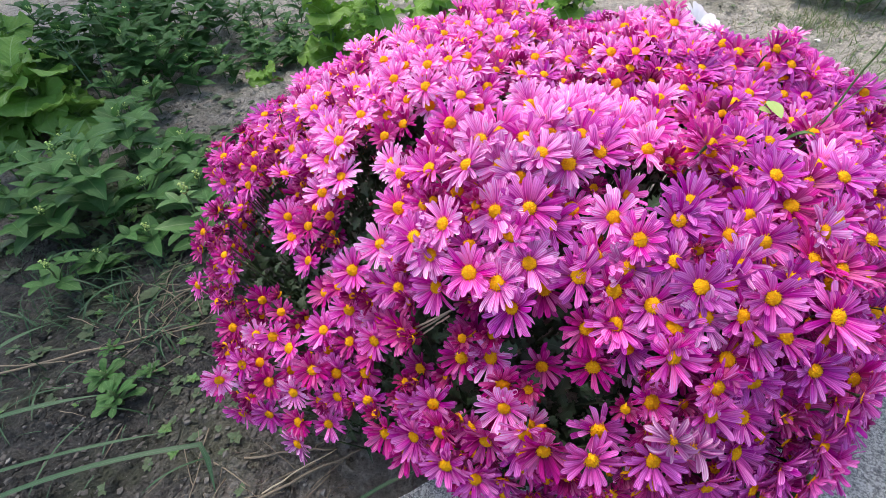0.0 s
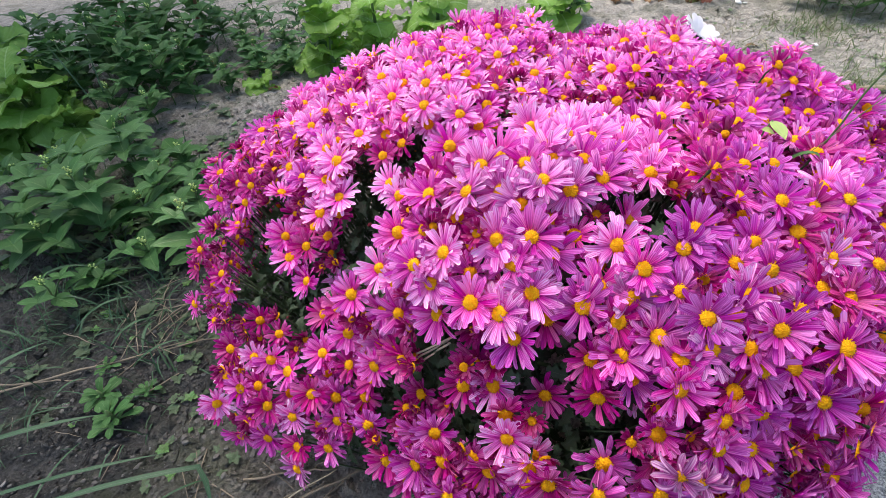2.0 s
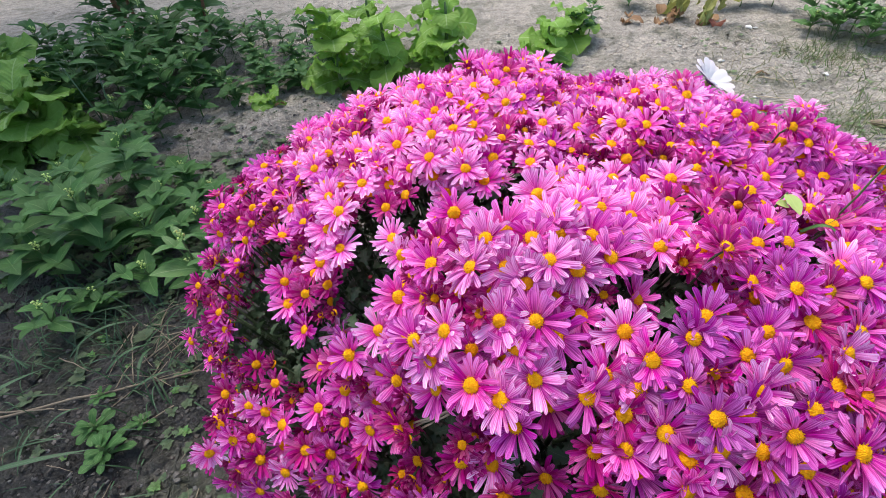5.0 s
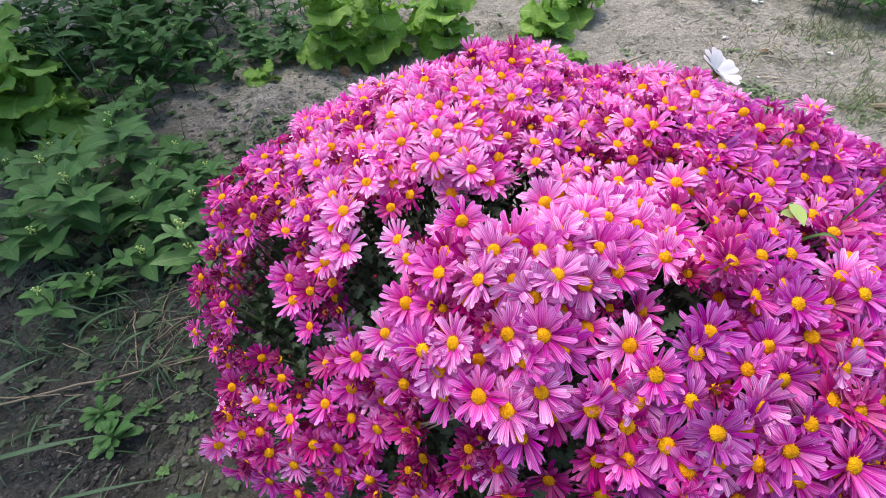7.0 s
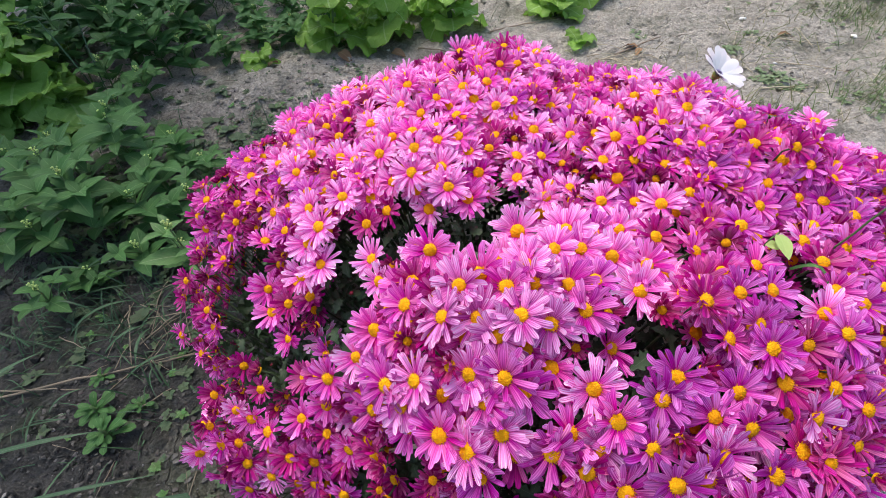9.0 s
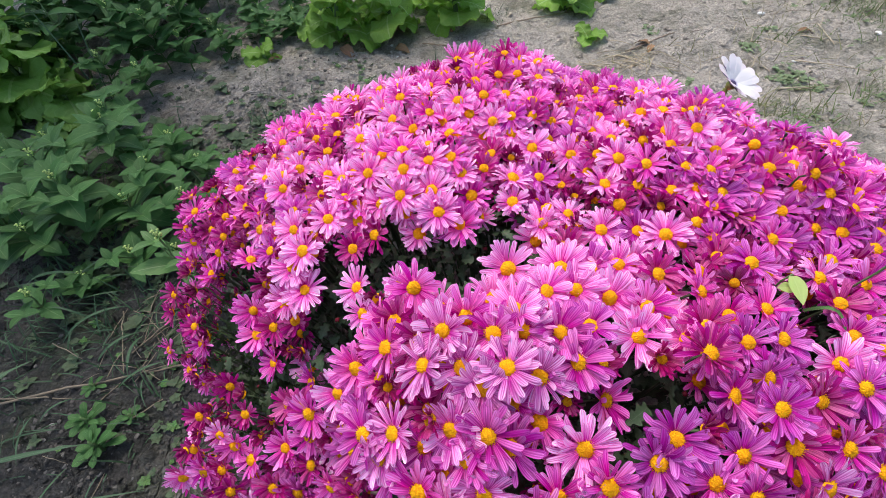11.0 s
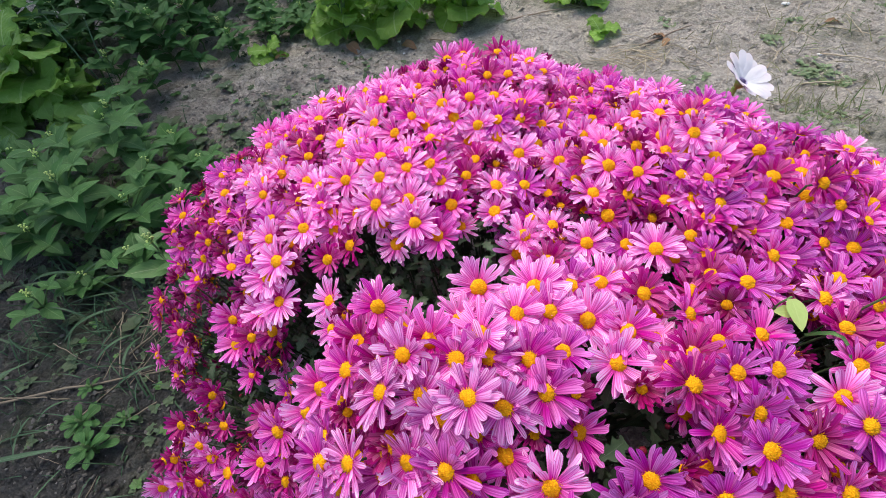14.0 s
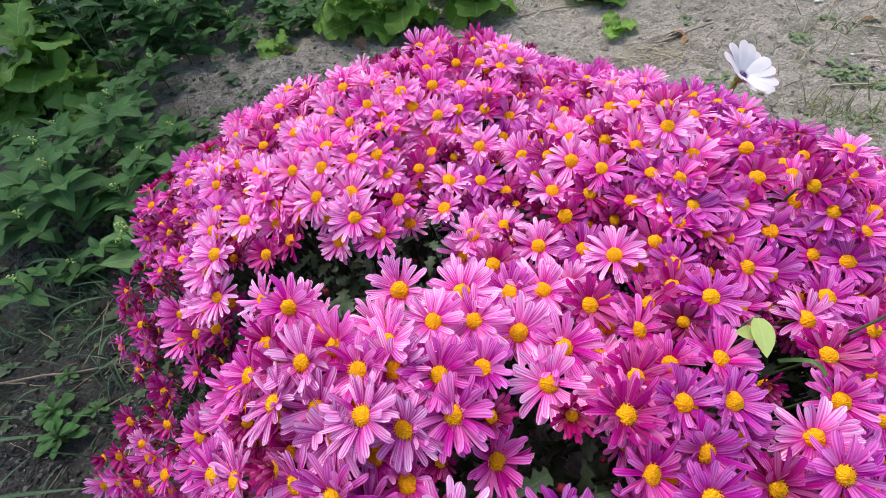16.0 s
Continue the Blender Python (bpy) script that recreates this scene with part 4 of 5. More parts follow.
def paddle(s):
    return (0.22 + 0.9 * s ** 1.2) * (1.0 if s < 0.72 else math.sqrt(max(0.0, 1 - ((s - 0.72) / 0.285) ** 2)))


def frill(s):
    return (0.24 + 1.0 * math.sin(math.pi * min(1, s * 0.80 + 0.04)) ** 0.8) * (1 + 0.05 * math.sin(s * 31) + 0.045 * math.sin(s * 67)) * (1.0 if s < 0.85 else math.sqrt(max(0.02, 1 - ((s - 0.85) / 0.16) ** 2)))


mercury_leaves = [Geo().add(*blade(1.0, w, 12, 4, ovate, bend=b, fold=0.22, lift=0.25, teeth=0.055, seed=k)).mesh("mercury_leaf", WEED_LEAF)
                  for k, (w, b) in enumerate(((0.52, 0.7), (0.58, 1.0), (0.48, 0.5)))]
pale_leaves = [Geo().add(*blade(1.0, w, 12, 4, ovate, bend=b, fold=0.22, lift=0.3, teeth=0.05, seed=k)).mesh("pale_leaf", PALE_LEAF)
               for k, (w, b) in enumerate(((0.44, 0.5), (0.40, 0.9)))]
lettuce_leaves, shaded_lettuce_leaves = [[Geo().add(*blade(1.0, w, 34, 8, frill, bend=b, fold=0.10, lift=0.3, ruffle=0.10, seed=k)).mesh("lettuce_leaf", mat)
                                        for k, (w, b) in enumerate(((0.72, 0.9), (0.84, 1.3), (0.66, 0.6), (0.78, 1.7)))] for mat in (LETTUCE_LEAF, SHADED_LETTUCE_LEAF)]
paddle_leaves = [Geo().add(*blade(1.0, w, 7, 2, paddle, bend=b, fold=0.2, lift=0.3, seed=k)).mesh("paddle_leaf", WEED_LEAF) for k, (w, b) in enumerate(((0.42, 0.6), (0.46, 0.9)))]
seed_cluster, seeds = Geo(), random.Random(12)
SPIKE = stalk_material("flower_spike", (0.40, 0.55, 0.15), (0.58, 0.70, 0.28))
for i in range(22):
    seed_cluster.add(*stone_geo(i, 0.9)[:3], 0, Matrix.Translation((seeds.gauss(0, 0.3), seeds.gauss(0, 0.3), i / 11)) @ Matrix.Scale(0.22, 4))
seed_cluster = seed_cluster.mesh("flower_spike", SPIKE)


def set_leaf(name, mesh, parent, at, angle, rise, length, roll=0.0):
    m = Matrix.Translation(at) @ Matrix.Rotation(angle, 4, "Z") @ Matrix.Rotation(rise, 4, "X") @ Matrix.Rotation(roll, 4, "Y") @ Matrix.Scale(length, 4)
    return part(name, mesh, parent, m)


def mercury(x, y, height, leaf, pairs, seed, leaves=None, lean=(0.0, 0.0), label="leafy green annual weed with toothed opposite leaves", group="leafy weeds"):
    """A weed with leaves in crossed pairs up a thin stem."""
    r = random.Random(seed)
    plant = thing("leafy_weed", label, "weed", group, m=pose(x, y, ground_height(x, y) - 0.004))
    top = Vector((lean[0], lean[1], height))
    line = bent((0, 0, 0), top, 0.0, height * 0.03, 6, seed)
    thick = 0.0028 if height < 0.45 else 0.009
    part("stem", Geo().add(*tube(line, [thick * (1 - 0.07 * i) for i in range(7)], 6)).mesh("stem", GREEN_STALK), plant)
    leaves = leaves or mercury_leaves
    turn = r.uniform(0, 3)
    for k in range(pairs):
        s = 0.08 + 0.92 * (k + 1) / pairs
        at = line[min(6, int(s * 6))].lerp(line[min(6, int(s * 6) + 1)], s * 6 - int(s * 6))
        size = leaf * (0.72 + 0.5 * math.sin(math.pi * min(1, s * 0.86))) * (0.62 if k == pairs - 1 else 1)
        for h in range(2):
            set_leaf("leaf", r.choice(leaves), plant, at, turn + h * math.pi + r.gauss(0, 0.2), r.uniform(-0.05, 0.55) + (0.45 if k == pairs - 1 else 0), size * r.uniform(0.85, 1.1), r.gauss(0, 0.2))
        for shoot in range(0 if k == pairs - 1 else 1 + (r.random() < 0.5)):
            a = turn + 0.8 + math.pi * shoot + r.uniform(-0.5, 0.5)
            tip = at + Vector((math.cos(a) * leaf * 0.6, math.sin(a) * leaf * 0.6, leaf * r.uniform(0.25, 0.6)))
            part("side_shoot", Geo().add(*tube(bent(at, tip, 0.004, 0, 3), (0.0018, 0.0015, 0.0013, 0.001), 4)).mesh("side_shoot", GREEN_STALK), plant)
            for h in range(4):
                set_leaf("leaf", r.choice(leaves), plant, tip, a + h * 1.57, r.uniform(0.0, 0.6), leaf * r.uniform(0.45, 0.75))
        turn += math.pi / 2 + r.gauss(0, 0.15)
    part("flower_spike", seed_cluster, plant, Matrix.Translation(top) @ Matrix.Scale(0.011, 4), "small pale green flower spike")
    return plant


def lettuce(x, y, height, leaf, count, seed, lean=(0.0, 0.0), label="bright green lettuce plant with frilly leaves", low=0.0, leaves=None):
    """A lettuce whose leaves stand round a short thick stalk."""
    r = random.Random(seed)
    plant = thing("lettuce_plant", label, "lettuce", "lettuces", m=pose(x, y, ground_height(x, y) - 0.006))
    line = bent((0, 0, 0), (lean[0], lean[1], height), 0.0, 0.004, 6, seed)
    part("stalk", Geo().add(*tube(line, [0.010 - 0.0009 * i for i in range(7)], 7)).mesh("stalk", GREEN_STALK), plant)
    for k in range(count):
        s = low + (1 - low) * k / max(1, count - 1)
        at = line[min(6, int(s * 6))]
        a = k * 2.4 + r.gauss(0, 0.25)
        set_leaf("leaf", r.choice(leaves or lettuce_leaves), plant, at, a, -0.25 + 0.85 * s + r.gauss(0, 0.15), leaf * r.uniform(0.75, 1.12) * (1.0 - 0.35 * s), r.gauss(0, 0.25))
    return plant


def rosette(x, y, leaf, count, seed, leaves, label, height=0.0):
    r = random.Random(seed)
    plant = thing("rosette_weed", label, "weed", "low weeds", m=pose(x, y, ground_height(x, y)))
    part("crown", Geo().add(*tube([(0, 0, -0.01), (0, 0, 0.006 + height * 0.5), (0, 0, 0.012 + height)], (0.004, 0.004, 0.002), 5)).mesh("crown", GREEN_STALK), plant)
    for k in range(count):
        s = k / count
        set_leaf("leaf", r.choice(leaves), plant, (0, 0, 0.004 + height * s), k * 2.4 + r.gauss(0, 0.2), 0.05 + 0.7 * s + r.gauss(0, 0.1), leaf * r.uniform(0.8, 1.15) * (1.1 - 0.5 * s), r.gauss(0, 0.15))
    return plant


# the weeds beside the bush
mercury(-0.84, 0.860, 0.215, 0.092, 6, 1)
mercury(-0.735, 0.875, 0.125, 0.080, 4, 2)
mercury(-0.86, 1.075, 0.200, 0.090, 5, 3)
mercury(-0.62, 0.905, 0.110, 0.070, 4, 4)
mercury(-0.70, 0.770, 0.070, 0.062, 3, 5)
mercury(-0.98, 0.965, 0.170, 0.085, 5, 6)
mercury(-0.93, 0.790, 0.100, 0.085, 3, 61)
mercury(-1.02, 0.830, 0.150, 0.080, 5, 62)
mercury(-0.75, 1.000, 0.130, 0.080, 4, 63)
mercury(-0.93, 1.170, 0.150, 0.080, 4, 64)
mercury(-0.77, 1.140, 0.090, 0.070, 4, 65)
mercury(-0.66, 1.060, 0.070, 0.060, 3, 66)
mercury(-1.05, 1.080, 0.130, 0.085, 4, 67)
mercury(-0.61, 0.790, 0.060, 0.055, 3, 68)
mercury(-1.28, 1.10, 0.100, 0.075, 3, 171)
mercury(-1.18, 1.06, 0.080, 0.070, 3, 172)
mercury(-0.80, 0.720, 0.050, 0.055, 3, 69)
mercury(-0.835, 0.640, 0.085, 0.060, 2, 7, label="small leafy weed seedling with four broad leaves")
mercury(-0.495, 0.672, 0.235, 0.066, 3, 8, pale_leaves, label="pale green young weed with upright leaves close to the flowers")
mercury(-0.55, 0.860, 0.090, 0.055, 3, 9)
# farther weeds, standing close together
weeds = random.Random(3)
spots = [(-0.93, 1.60, 0.13), (-0.90, 1.76, 0.10), (-0.78, 1.86, 0.08), (-0.66, 1.92, 0.06), (-0.83, 1.68, 0.09), (-0.72, 1.80, 0.07), (-1.00, 1.44, 0.10), (-1.12, 1.46, 0.13), (-1.02, 1.32, 0.09), (-0.55, 1.92, 0.08), (-0.63, 1.83, 0.06), (-0.50, 2.00, 0.08), (-0.70, 2.02, 0.09), (-0.58, 2.10, 0.10), (-0.86, 2.02, 0.10), (-0.80, 1.95, 0.09), (-0.62, 2.22, 0.14), (-0.78, 2.16, 0.14), (-0.92, 2.14, 0.14), (-0.72, 2.32, 0.14), (-0.90, 2.30, 0.14), (-1.04, 2.22, 0.14)]
spots += [(-1.00 - 0.135 * i + weeds.uniform(-0.03, 0.03), 1.60 + 0.14 * j + weeds.uniform(-0.04, 0.04), weeds.uniform(0.16, 0.27)) for i in range(5) for j in range(4)]
for k, (x, y, h) in enumerate(spots):
    mercury(x, y, h, 0.088 if h > 0.15 else 0.066, 6 if h > 0.15 else 4, 120 + k)
# tall dark weeds with reddish stalks at the back
for k, (x, y, h, lx) in enumerate(((-1.42, 2.20, 0.50, -0.05), (-1.18, 2.30, 0.48, 0.08), (-1.62, 2.38, 0.60, 0.03), (-1.26, 2.46, 0.55, 0.06), (-1.50, 2.30, 0.52, 0.05))):
    tall = mercury(x, y, h, 0.12, 6, 50 + k, lean=(lx, -0.02), label="tall dark green weed with a reddish stalk")
    next(c for c in tall.children if c.name.startswith("stem")).data.materials[0] = RED_STALK

# lettuces; the far-left ones take the leaf colour darkened for shade
lettuce(-1.36, 1.40, 0.20, 0.21, 22, 1, label="green lettuce plant with large frilly leaves, shade put into their colour", leaves=shaded_lettuce_leaves)
lettuce(-1.22, 1.36, 0.10, 0.16, 14, 2, label="green lettuce plant with large frilly leaves, shade put into their colour", leaves=shaded_lettuce_leaves)
lettuce(-1.54, 1.60, 0.28, 0.22, 20, 3, label="green lettuce plant with large frilly leaves, shade put into their colour", leaves=shaded_lettuce_leaves)
lettuce(-1.46, 1.26, 0.16, 0.18, 16, 33, label="green lettuce plant with large frilly leaves, shade put into their colour", leaves=shaded_lettuce_leaves)
lettuce(-1.20, 1.26, 0.05, 0.12, 9, 32, label="green lettuce plant with large frilly leaves, shade put into their colour", leaves=shaded_lettuce_leaves)
lettuce(-0.45, 1.79, 0.27, 0.170, 20, 4, low=0.20)
lettuce(-0.28, 1.83, 0.25, 0.155, 18, 5, low=0.18)
lettuce(-0.05, 1.90, 0.27, 0.165, 20, 6, low=0.14)
lettuce(-0.14, 2.08, 0.26, 0.150, 12, 61, low=0.2)
lettuce(-0.36, 2.04, 0.26, 0.150, 12, 62, low=0.2)
lettuce(0.36, 2.04, 0.15, 0.150, 18, 7)
lettuce(0.48, 2.20, 0.14, 0.140, 13, 8)
lettuce(-0.695, 1.655, 0.045, 0.095, 8, 9, label="small lettuce seedling with a few leaves")
rosette(0.41, 1.775, 0.075, 5, 1, [lettuce_leaves[0], lettuce_leaves[2]], "low green weed with broad leaves")
mercury(0.52, 2.18, 0.13, 0.06, 4, 70)
mercury(0.58, 2.26, 0.14, 0.06, 4, 71)
# weeds at the far right
for k, (x, y, h) in enumerate(((1.56, 2.12, 0.12), (1.62, 2.02, 0.13), (1.70, 1.98, 0.15), (1.66, 2.26, 0.18), (1.60, 2.20, 0.14), (1.80, 1.96, 0.14), (1.74, 2.08, 0.18), (1.50, 2.20, 0.07), (1.66, 2.18, 0.22), (1.80, 2.22, 0.25), (1.92, 2.10, 0.22), (1.60, 2.36, 0.20), (1.76, 2.38, 0.24), (1.90, 2.34, 0.26))):
    mercury(x, y, h, 0.075 if k < 8 else 0.095, 4, 80 + k, pale_leaves if k < 8 else None)
# old lettuce stumps and the weeds behind them
def old_stump(x, y, height, radius, seed, label):
    """What is left of a cut lettuce: a thick pale stalk, with limp yellow leaves hanging down it and dry ones at its foot."""
    r = random.Random(seed)
    plant = thing("lettuce_stump", label, "lettuce stump", "old lettuces", m=pose(x, y, ground_height(x, y) - 0.006))
    line = bent((0, 0, 0), (0.015, -0.01, height), 0.0, 0.004, 6, seed)
    part("stalk", Geo().add(*tube(line, [radius * (1 - 0.06 * i + 0.05 * (i % 2)) for i in range(7)], 9)).mesh("stalk", OLD_STALK), plant, None, "thick pale yellow-green stalk")
    for k in range(7):
        at = line[r.randrange(2, 7)]
        set_leaf("leaf", r.choice(limp_leaves), plant, at, k * 2.4 + r.gauss(0, 0.3), r.uniform(-1.2, -0.6), r.uniform(0.10, 0.16), r.gauss(0, 0.4))
    for k in range(5):
        set_leaf("dry_leaf", r.choice(dry_leaves), plant, (0, 0, 0.02), k * 1.3 + r.gauss(0, 0.3), r.uniform(-0.2, 0.6), r.uniform(0.035, 0.06), r.gauss(0, 0.6))


OLD_STALK = stalk_material("old_lettuce_stalk", (0.26, 0.33, 0.09), (0.46, 0.50, 0.20), 60.0)
LIMP_LEAF = leaf_material("limp_yellow_leaf", (0.20, 0.24, 0.05), (0.42, 0.40, 0.13), (0.50, 0.48, 0.22), 0.6, 0.3)
RED_LEAF = leaf_material("withered_red_leaf", (0.26, 0.075, 0.045), (0.40, 0.14, 0.09), (0.40, 0.22, 0.14), 0.75, 0.15)
limp_leaves = [Geo().add(*blade(1.0, 0.34, 16, 6, frill, bend=b, fold=0.8, ruffle=0.09, seed=k)).mesh("limp_leaf", LIMP_LEAF) for k, b in enumerate((0.5, -0.6, 1.2))]
dry_leaves = [Geo().add(*blade(1.0, 0.6, 12, 6, frill, bend=b, fold=0.6, lift=0.5, ruffle=0.16, seed=k)).mesh("dry_leaf", DRY_LEAF) for k, b in enumerate((2.2, 3.0, 1.4))]
old_stump(1.135, 2.390, 0.20, 0.022, 1, "old lettuce stump with a thick pale stalk and limp leaves")
old_stump(1.040, 2.480, 0.22, 0.014, 2, "old lettuce stump with limp yellow leaves hanging down")
for k, (x, y, size) in enumerate(((0.785, 2.405, 0.075), (0.800, 2.395, 0.060), (0.949, 2.415, 0.085), (0.968, 2.430, 0.080), (0.985, 2.450, 0.085), (0.82, 2.50, 0.07))):
    thing("dry_lettuce_leaf", "crumpled dry brown lettuce leaf on the soil", "leaf", "dry lettuce leaves", data=dry_leaves[k % 3], m=pose(x, y, ground_height(x, y) + 0.004, rz=70 * k) @ Matrix.Scale(size * 0.7, 4))
red_leaf = Geo().add(*blade(1.0, 0.8, 12, 6, frill, bend=1.8, fold=0.5, lift=0.7, ruffle=0.08, seed=3)).mesh("red_leaf", RED_LEAF)
thing("red_lettuce_leaf", "withered reddish lettuce leaf beside the stump", "leaf", data=red_leaf, m=pose(1.195, 2.385, ground_height(1.195, 2.385), rz=150) @ Matrix.Scale(0.065, 4))
for k, (x, y) in enumerate(((1.28, 2.58), (1.40, 2.62), (1.05, 2.64), (0.86, 2.66), (1.52, 2.56))):
    mercury(x, y, 0.14, 0.08, 4, 140 + k)
# rosettes on the near soil
rosette(-0.590, 0.385, 0.042, 17, 3, paddle_leaves, "low rosette weed with paddle-shaped leaves", 0.03)
rosette(-0.630, 0.425, 0.038, 15, 4, paddle_leaves, "low rosette weed with paddle-shaped leaves", 0.02)
rosette(-0.560, 0.440, 0.026, 10, 5, paddle_leaves, "low rosette weed with paddle-shaped leaves", 0.01)
rosette(-0.660, 0.490, 0.026, 10, 6, paddle_leaves, "low rosette weed with paddle-shaped leaves", 0.01)

# ---- a tree added out of view to shade the weeds ----
def shade_tree(x, y, crown_at, radii, seed):
    r = random.Random(seed)
    tree_thing = thing("garden_tree", "added unseen tree with a grey trunk and spreading crown, for shade", "tree", m=pose(x, y, -0.02))
    c = Vector(crown_at) - Vector((x, y, 0))
    fork = Vector((0.15, -0.02, 1.7))
    part("trunk", Geo().add(*tube(bent((0, 0, 0), fork, 0.0, 0.02, 6, seed), (0.13, 0.105, 0.095, 0.09, 0.085, 0.08, 0.075), 10)).mesh("trunk", OLD_WOOD), tree_thing)
    for k in range(7):
        tip = c + Vector((r.uniform(-0.8, 0.9) * radii[0], r.uniform(-0.8, 0.8) * radii[1], r.uniform(-0.2, 0.5) * radii[2]))
        part("limb", Geo().add(*tube(bent(fork, tip, 0.12, 0.04, 7, k), [0.055 - 0.006 * i for i in range(8)], 7)).mesh("limb", OLD_WOOD), tree_thing)
    crown = Geo()
    one_leaf = blade(1.0, 0.55, 3, 2, ovate, bend=0.5, fold=0.2)
    for k in range(4800):
        d = Vector((r.gauss(0, 1), r.gauss(0, 1), r.gauss(0, 1))).normalized() * r.random() ** 0.45
        p = c + Vector((d.x * radii[0], d.y * radii[1], d.z * radii[2]))
        p += Vector((noise.noise(p * 2), noise.noise(p * 2 + Vector((9, 0, 0))), 0)) * 0.25
        crown.add(*one_leaf, 0, aimed(p, (r.gauss(0, 0.6), r.gauss(0, 0.6), 1), r.uniform(0, 6.28), r.uniform(0.09, 0.15)))
    tagged(part("crown", crown.mesh("crown", WEED_LEAF), tree_thing), "crown of many green leaves", kind="stuff")


shade_tree(-4.5, 2.5, (-2.80, 2.55, 2.75), (1.50, 1.9, 0.50), 4)

# ---- the white daisy beyond the bush ----
daisy = thing("white_daisy", "white daisy with purple petal backs on a green stalk", "flower", m=pose(0.40, 0.82, 0.0))
face = Vector((0.40, -0.20, 0.89)).normalized()
head_at = Vector((0.021, 0.018, 0.418))
part("stalk", Geo().add(*tube(bent((0, 0.03, 0.0), head_at - face * 0.012, 0.0, 0.004, 6, 2), (0.0022, 0.0022, 0.0022, 0.0022, 0.0024, 0.0028, 0.004), 6)).mesh("stalk", DAISY_STALK), daisy)
r = random.Random(5)
spot = aimed(head_at, face)
for i in range(16):
    a = i / 16 * math.tau + r.gauss(0, 0.03)
    length, bend, lift = 0.037 * r.uniform(0.94, 1.06), 0.40 + r.gauss(0, 0.10), 0.56 + r.gauss(0, 0.06)
    petal = Geo().add(*blade(length, 0.0165, 8, 4, petal_shape, tip=1.6, bend=bend, fold=-0.10, lift=lift))
    petal.add(*blade(length * 0.72, 0.0110, 8, 4, petal_shape, tip=1.6, bend=bend, fold=-0.10, lift=lift), 1, Matrix.Translation((0, 0, -0.0010)))
    part("petal", petal.mesh("petal", DAISY_WHITE, DAISY_PURPLE), daisy, spot @ Matrix.Rotation(a, 4, "Z") @ Matrix.Translation((0, 0.005, 0.0006 * (i % 2))))
part("disc", disc_geo(9, 0.2, 0.1).mesh("disc", DAISY_PURPLE), daisy, spot @ Matrix.Scale(0.028, 4), "dark purple centre")
part("calyx", Geo().add(*tube([(0, 0, -0.010), (0, 0, -0.004), (0, 0, 0.0)], (0.004, 0.0075, 0.007), 8)).mesh("calyx", DAISY_STALK), daisy, spot, "green calyx")

# ---- the weed that grows through the flowers ----
o = Vector((0.36, 0.42, 0.44))
vine = thing("climbing_weed", "thin weed with two yellow-green leaves growing through the flowers", "weed", m=Matrix.Translation(o))
part("stem", Geo().add(*tube(bent(Vector((0.404, 0.466, 0.425)) - o, Vector((0.4135, 0.4515, 0.540)) - o, 0.0, 0.001, 6, 3), [0.0011] * 7, 5)).mesh("stem", GREEN_STALK), vine)
part("stem", Geo().add(*tube(bent(Vector((0.318, 0.452, 0.430)) - o, Vector((0.3225, 0.446, 0.480)) - o, 0.0, 0.001, 4, 3), [0.0009] * 5, 5)).mesh("stem", GREEN_STALK), vine)


def ribbon(points, width):
    """A flat grass leaf through points that faces the sky."""
    pts = [Vector(p) for p in points]
    v, uv, f = [], [], []
    for i, p in enumerate(pts):
        d = (pts[min(i + 1, len(pts) - 1)] - pts[max(i - 1, 0)]).normalized()
        side = d.cross(Vector((0.2, -0.6, 0.75))).normalized()
        w = width * 0.5 * min(1.0, (len(pts) - 1 - i + 0.15) / 2)
        for k in (-1, 0, 1):
            v.append(p + side * w * k - Vector((0, -0.1, 0.1)) * w * (k == 0))
            uv.append((0.5 + 0.5 * k, i / (len(pts) - 1)))
    for i in range(len(pts) - 1):
        f += [(i * 3, i * 3 + 1, i * 3 + 4, i * 3 + 3), (i * 3 + 1, i * 3 + 2, i * 3 + 5, i * 3 + 4)]
    return Geo().add(v, f, uv)


hang = bent((0.350, 0.437, 0.437), (0.364, 0.433, 0.449), 0.002, 0, 3) + bent((0.369, 0.429, 0.450), (0.375, 0.407, 0.432), 0.005, 0, 4)
part("grass_leaf", ribbon([p - o for p in hang], 0.0032).mesh("grass_leaf", PALE_LEAF), vine, None, "bluish green grass leaf")
part("grass_leaf", ribbon([p - o for p in bent((0.366, 0.438, 0.438), (0.382, 0.394, 0.545), 0.0, 0, 7)], 0.0026).mesh("grass_leaf", PALE_LEAF), vine, None, "bluish green grass leaf")
yellow = Geo().add(*blade(1.0, 0.56, 12, 4, ovate, bend=0.25, fold=0.18, lift=0.05)).mesh("yellow_leaf", YELLOW_LEAF)


def pointing(base, tip, normal):
    """The pose of a leaf that runs from base to tip and faces along normal."""
    y = (Vector(tip) - Vector(base))
    size = y.length
    y = y / size
    x = y.cross(Vector(normal)).normalized()
    z = x.cross(y)
    m = Matrix((x, y, z)).transposed().to_4x4()
    return Matrix.Translation(base) @ m @ Matrix.Scale(size, 4)


part("leaf", yellow, vine, pointing(Vector((0.3224, 0.4449, 0.4790)) - o, Vector((0.3239, 0.4188, 0.4750)) - o, (0.05, -0.2, 1.0)), "yellow-green leaf")
part("leaf", yellow, vine, pointing(Vector((0.3230, 0.4380, 0.4710)) - o, Vector((0.3070, 0.4335, 0.4780)) - o, (-0.1, -0.3, 0.9)), "yellow-green leaf")

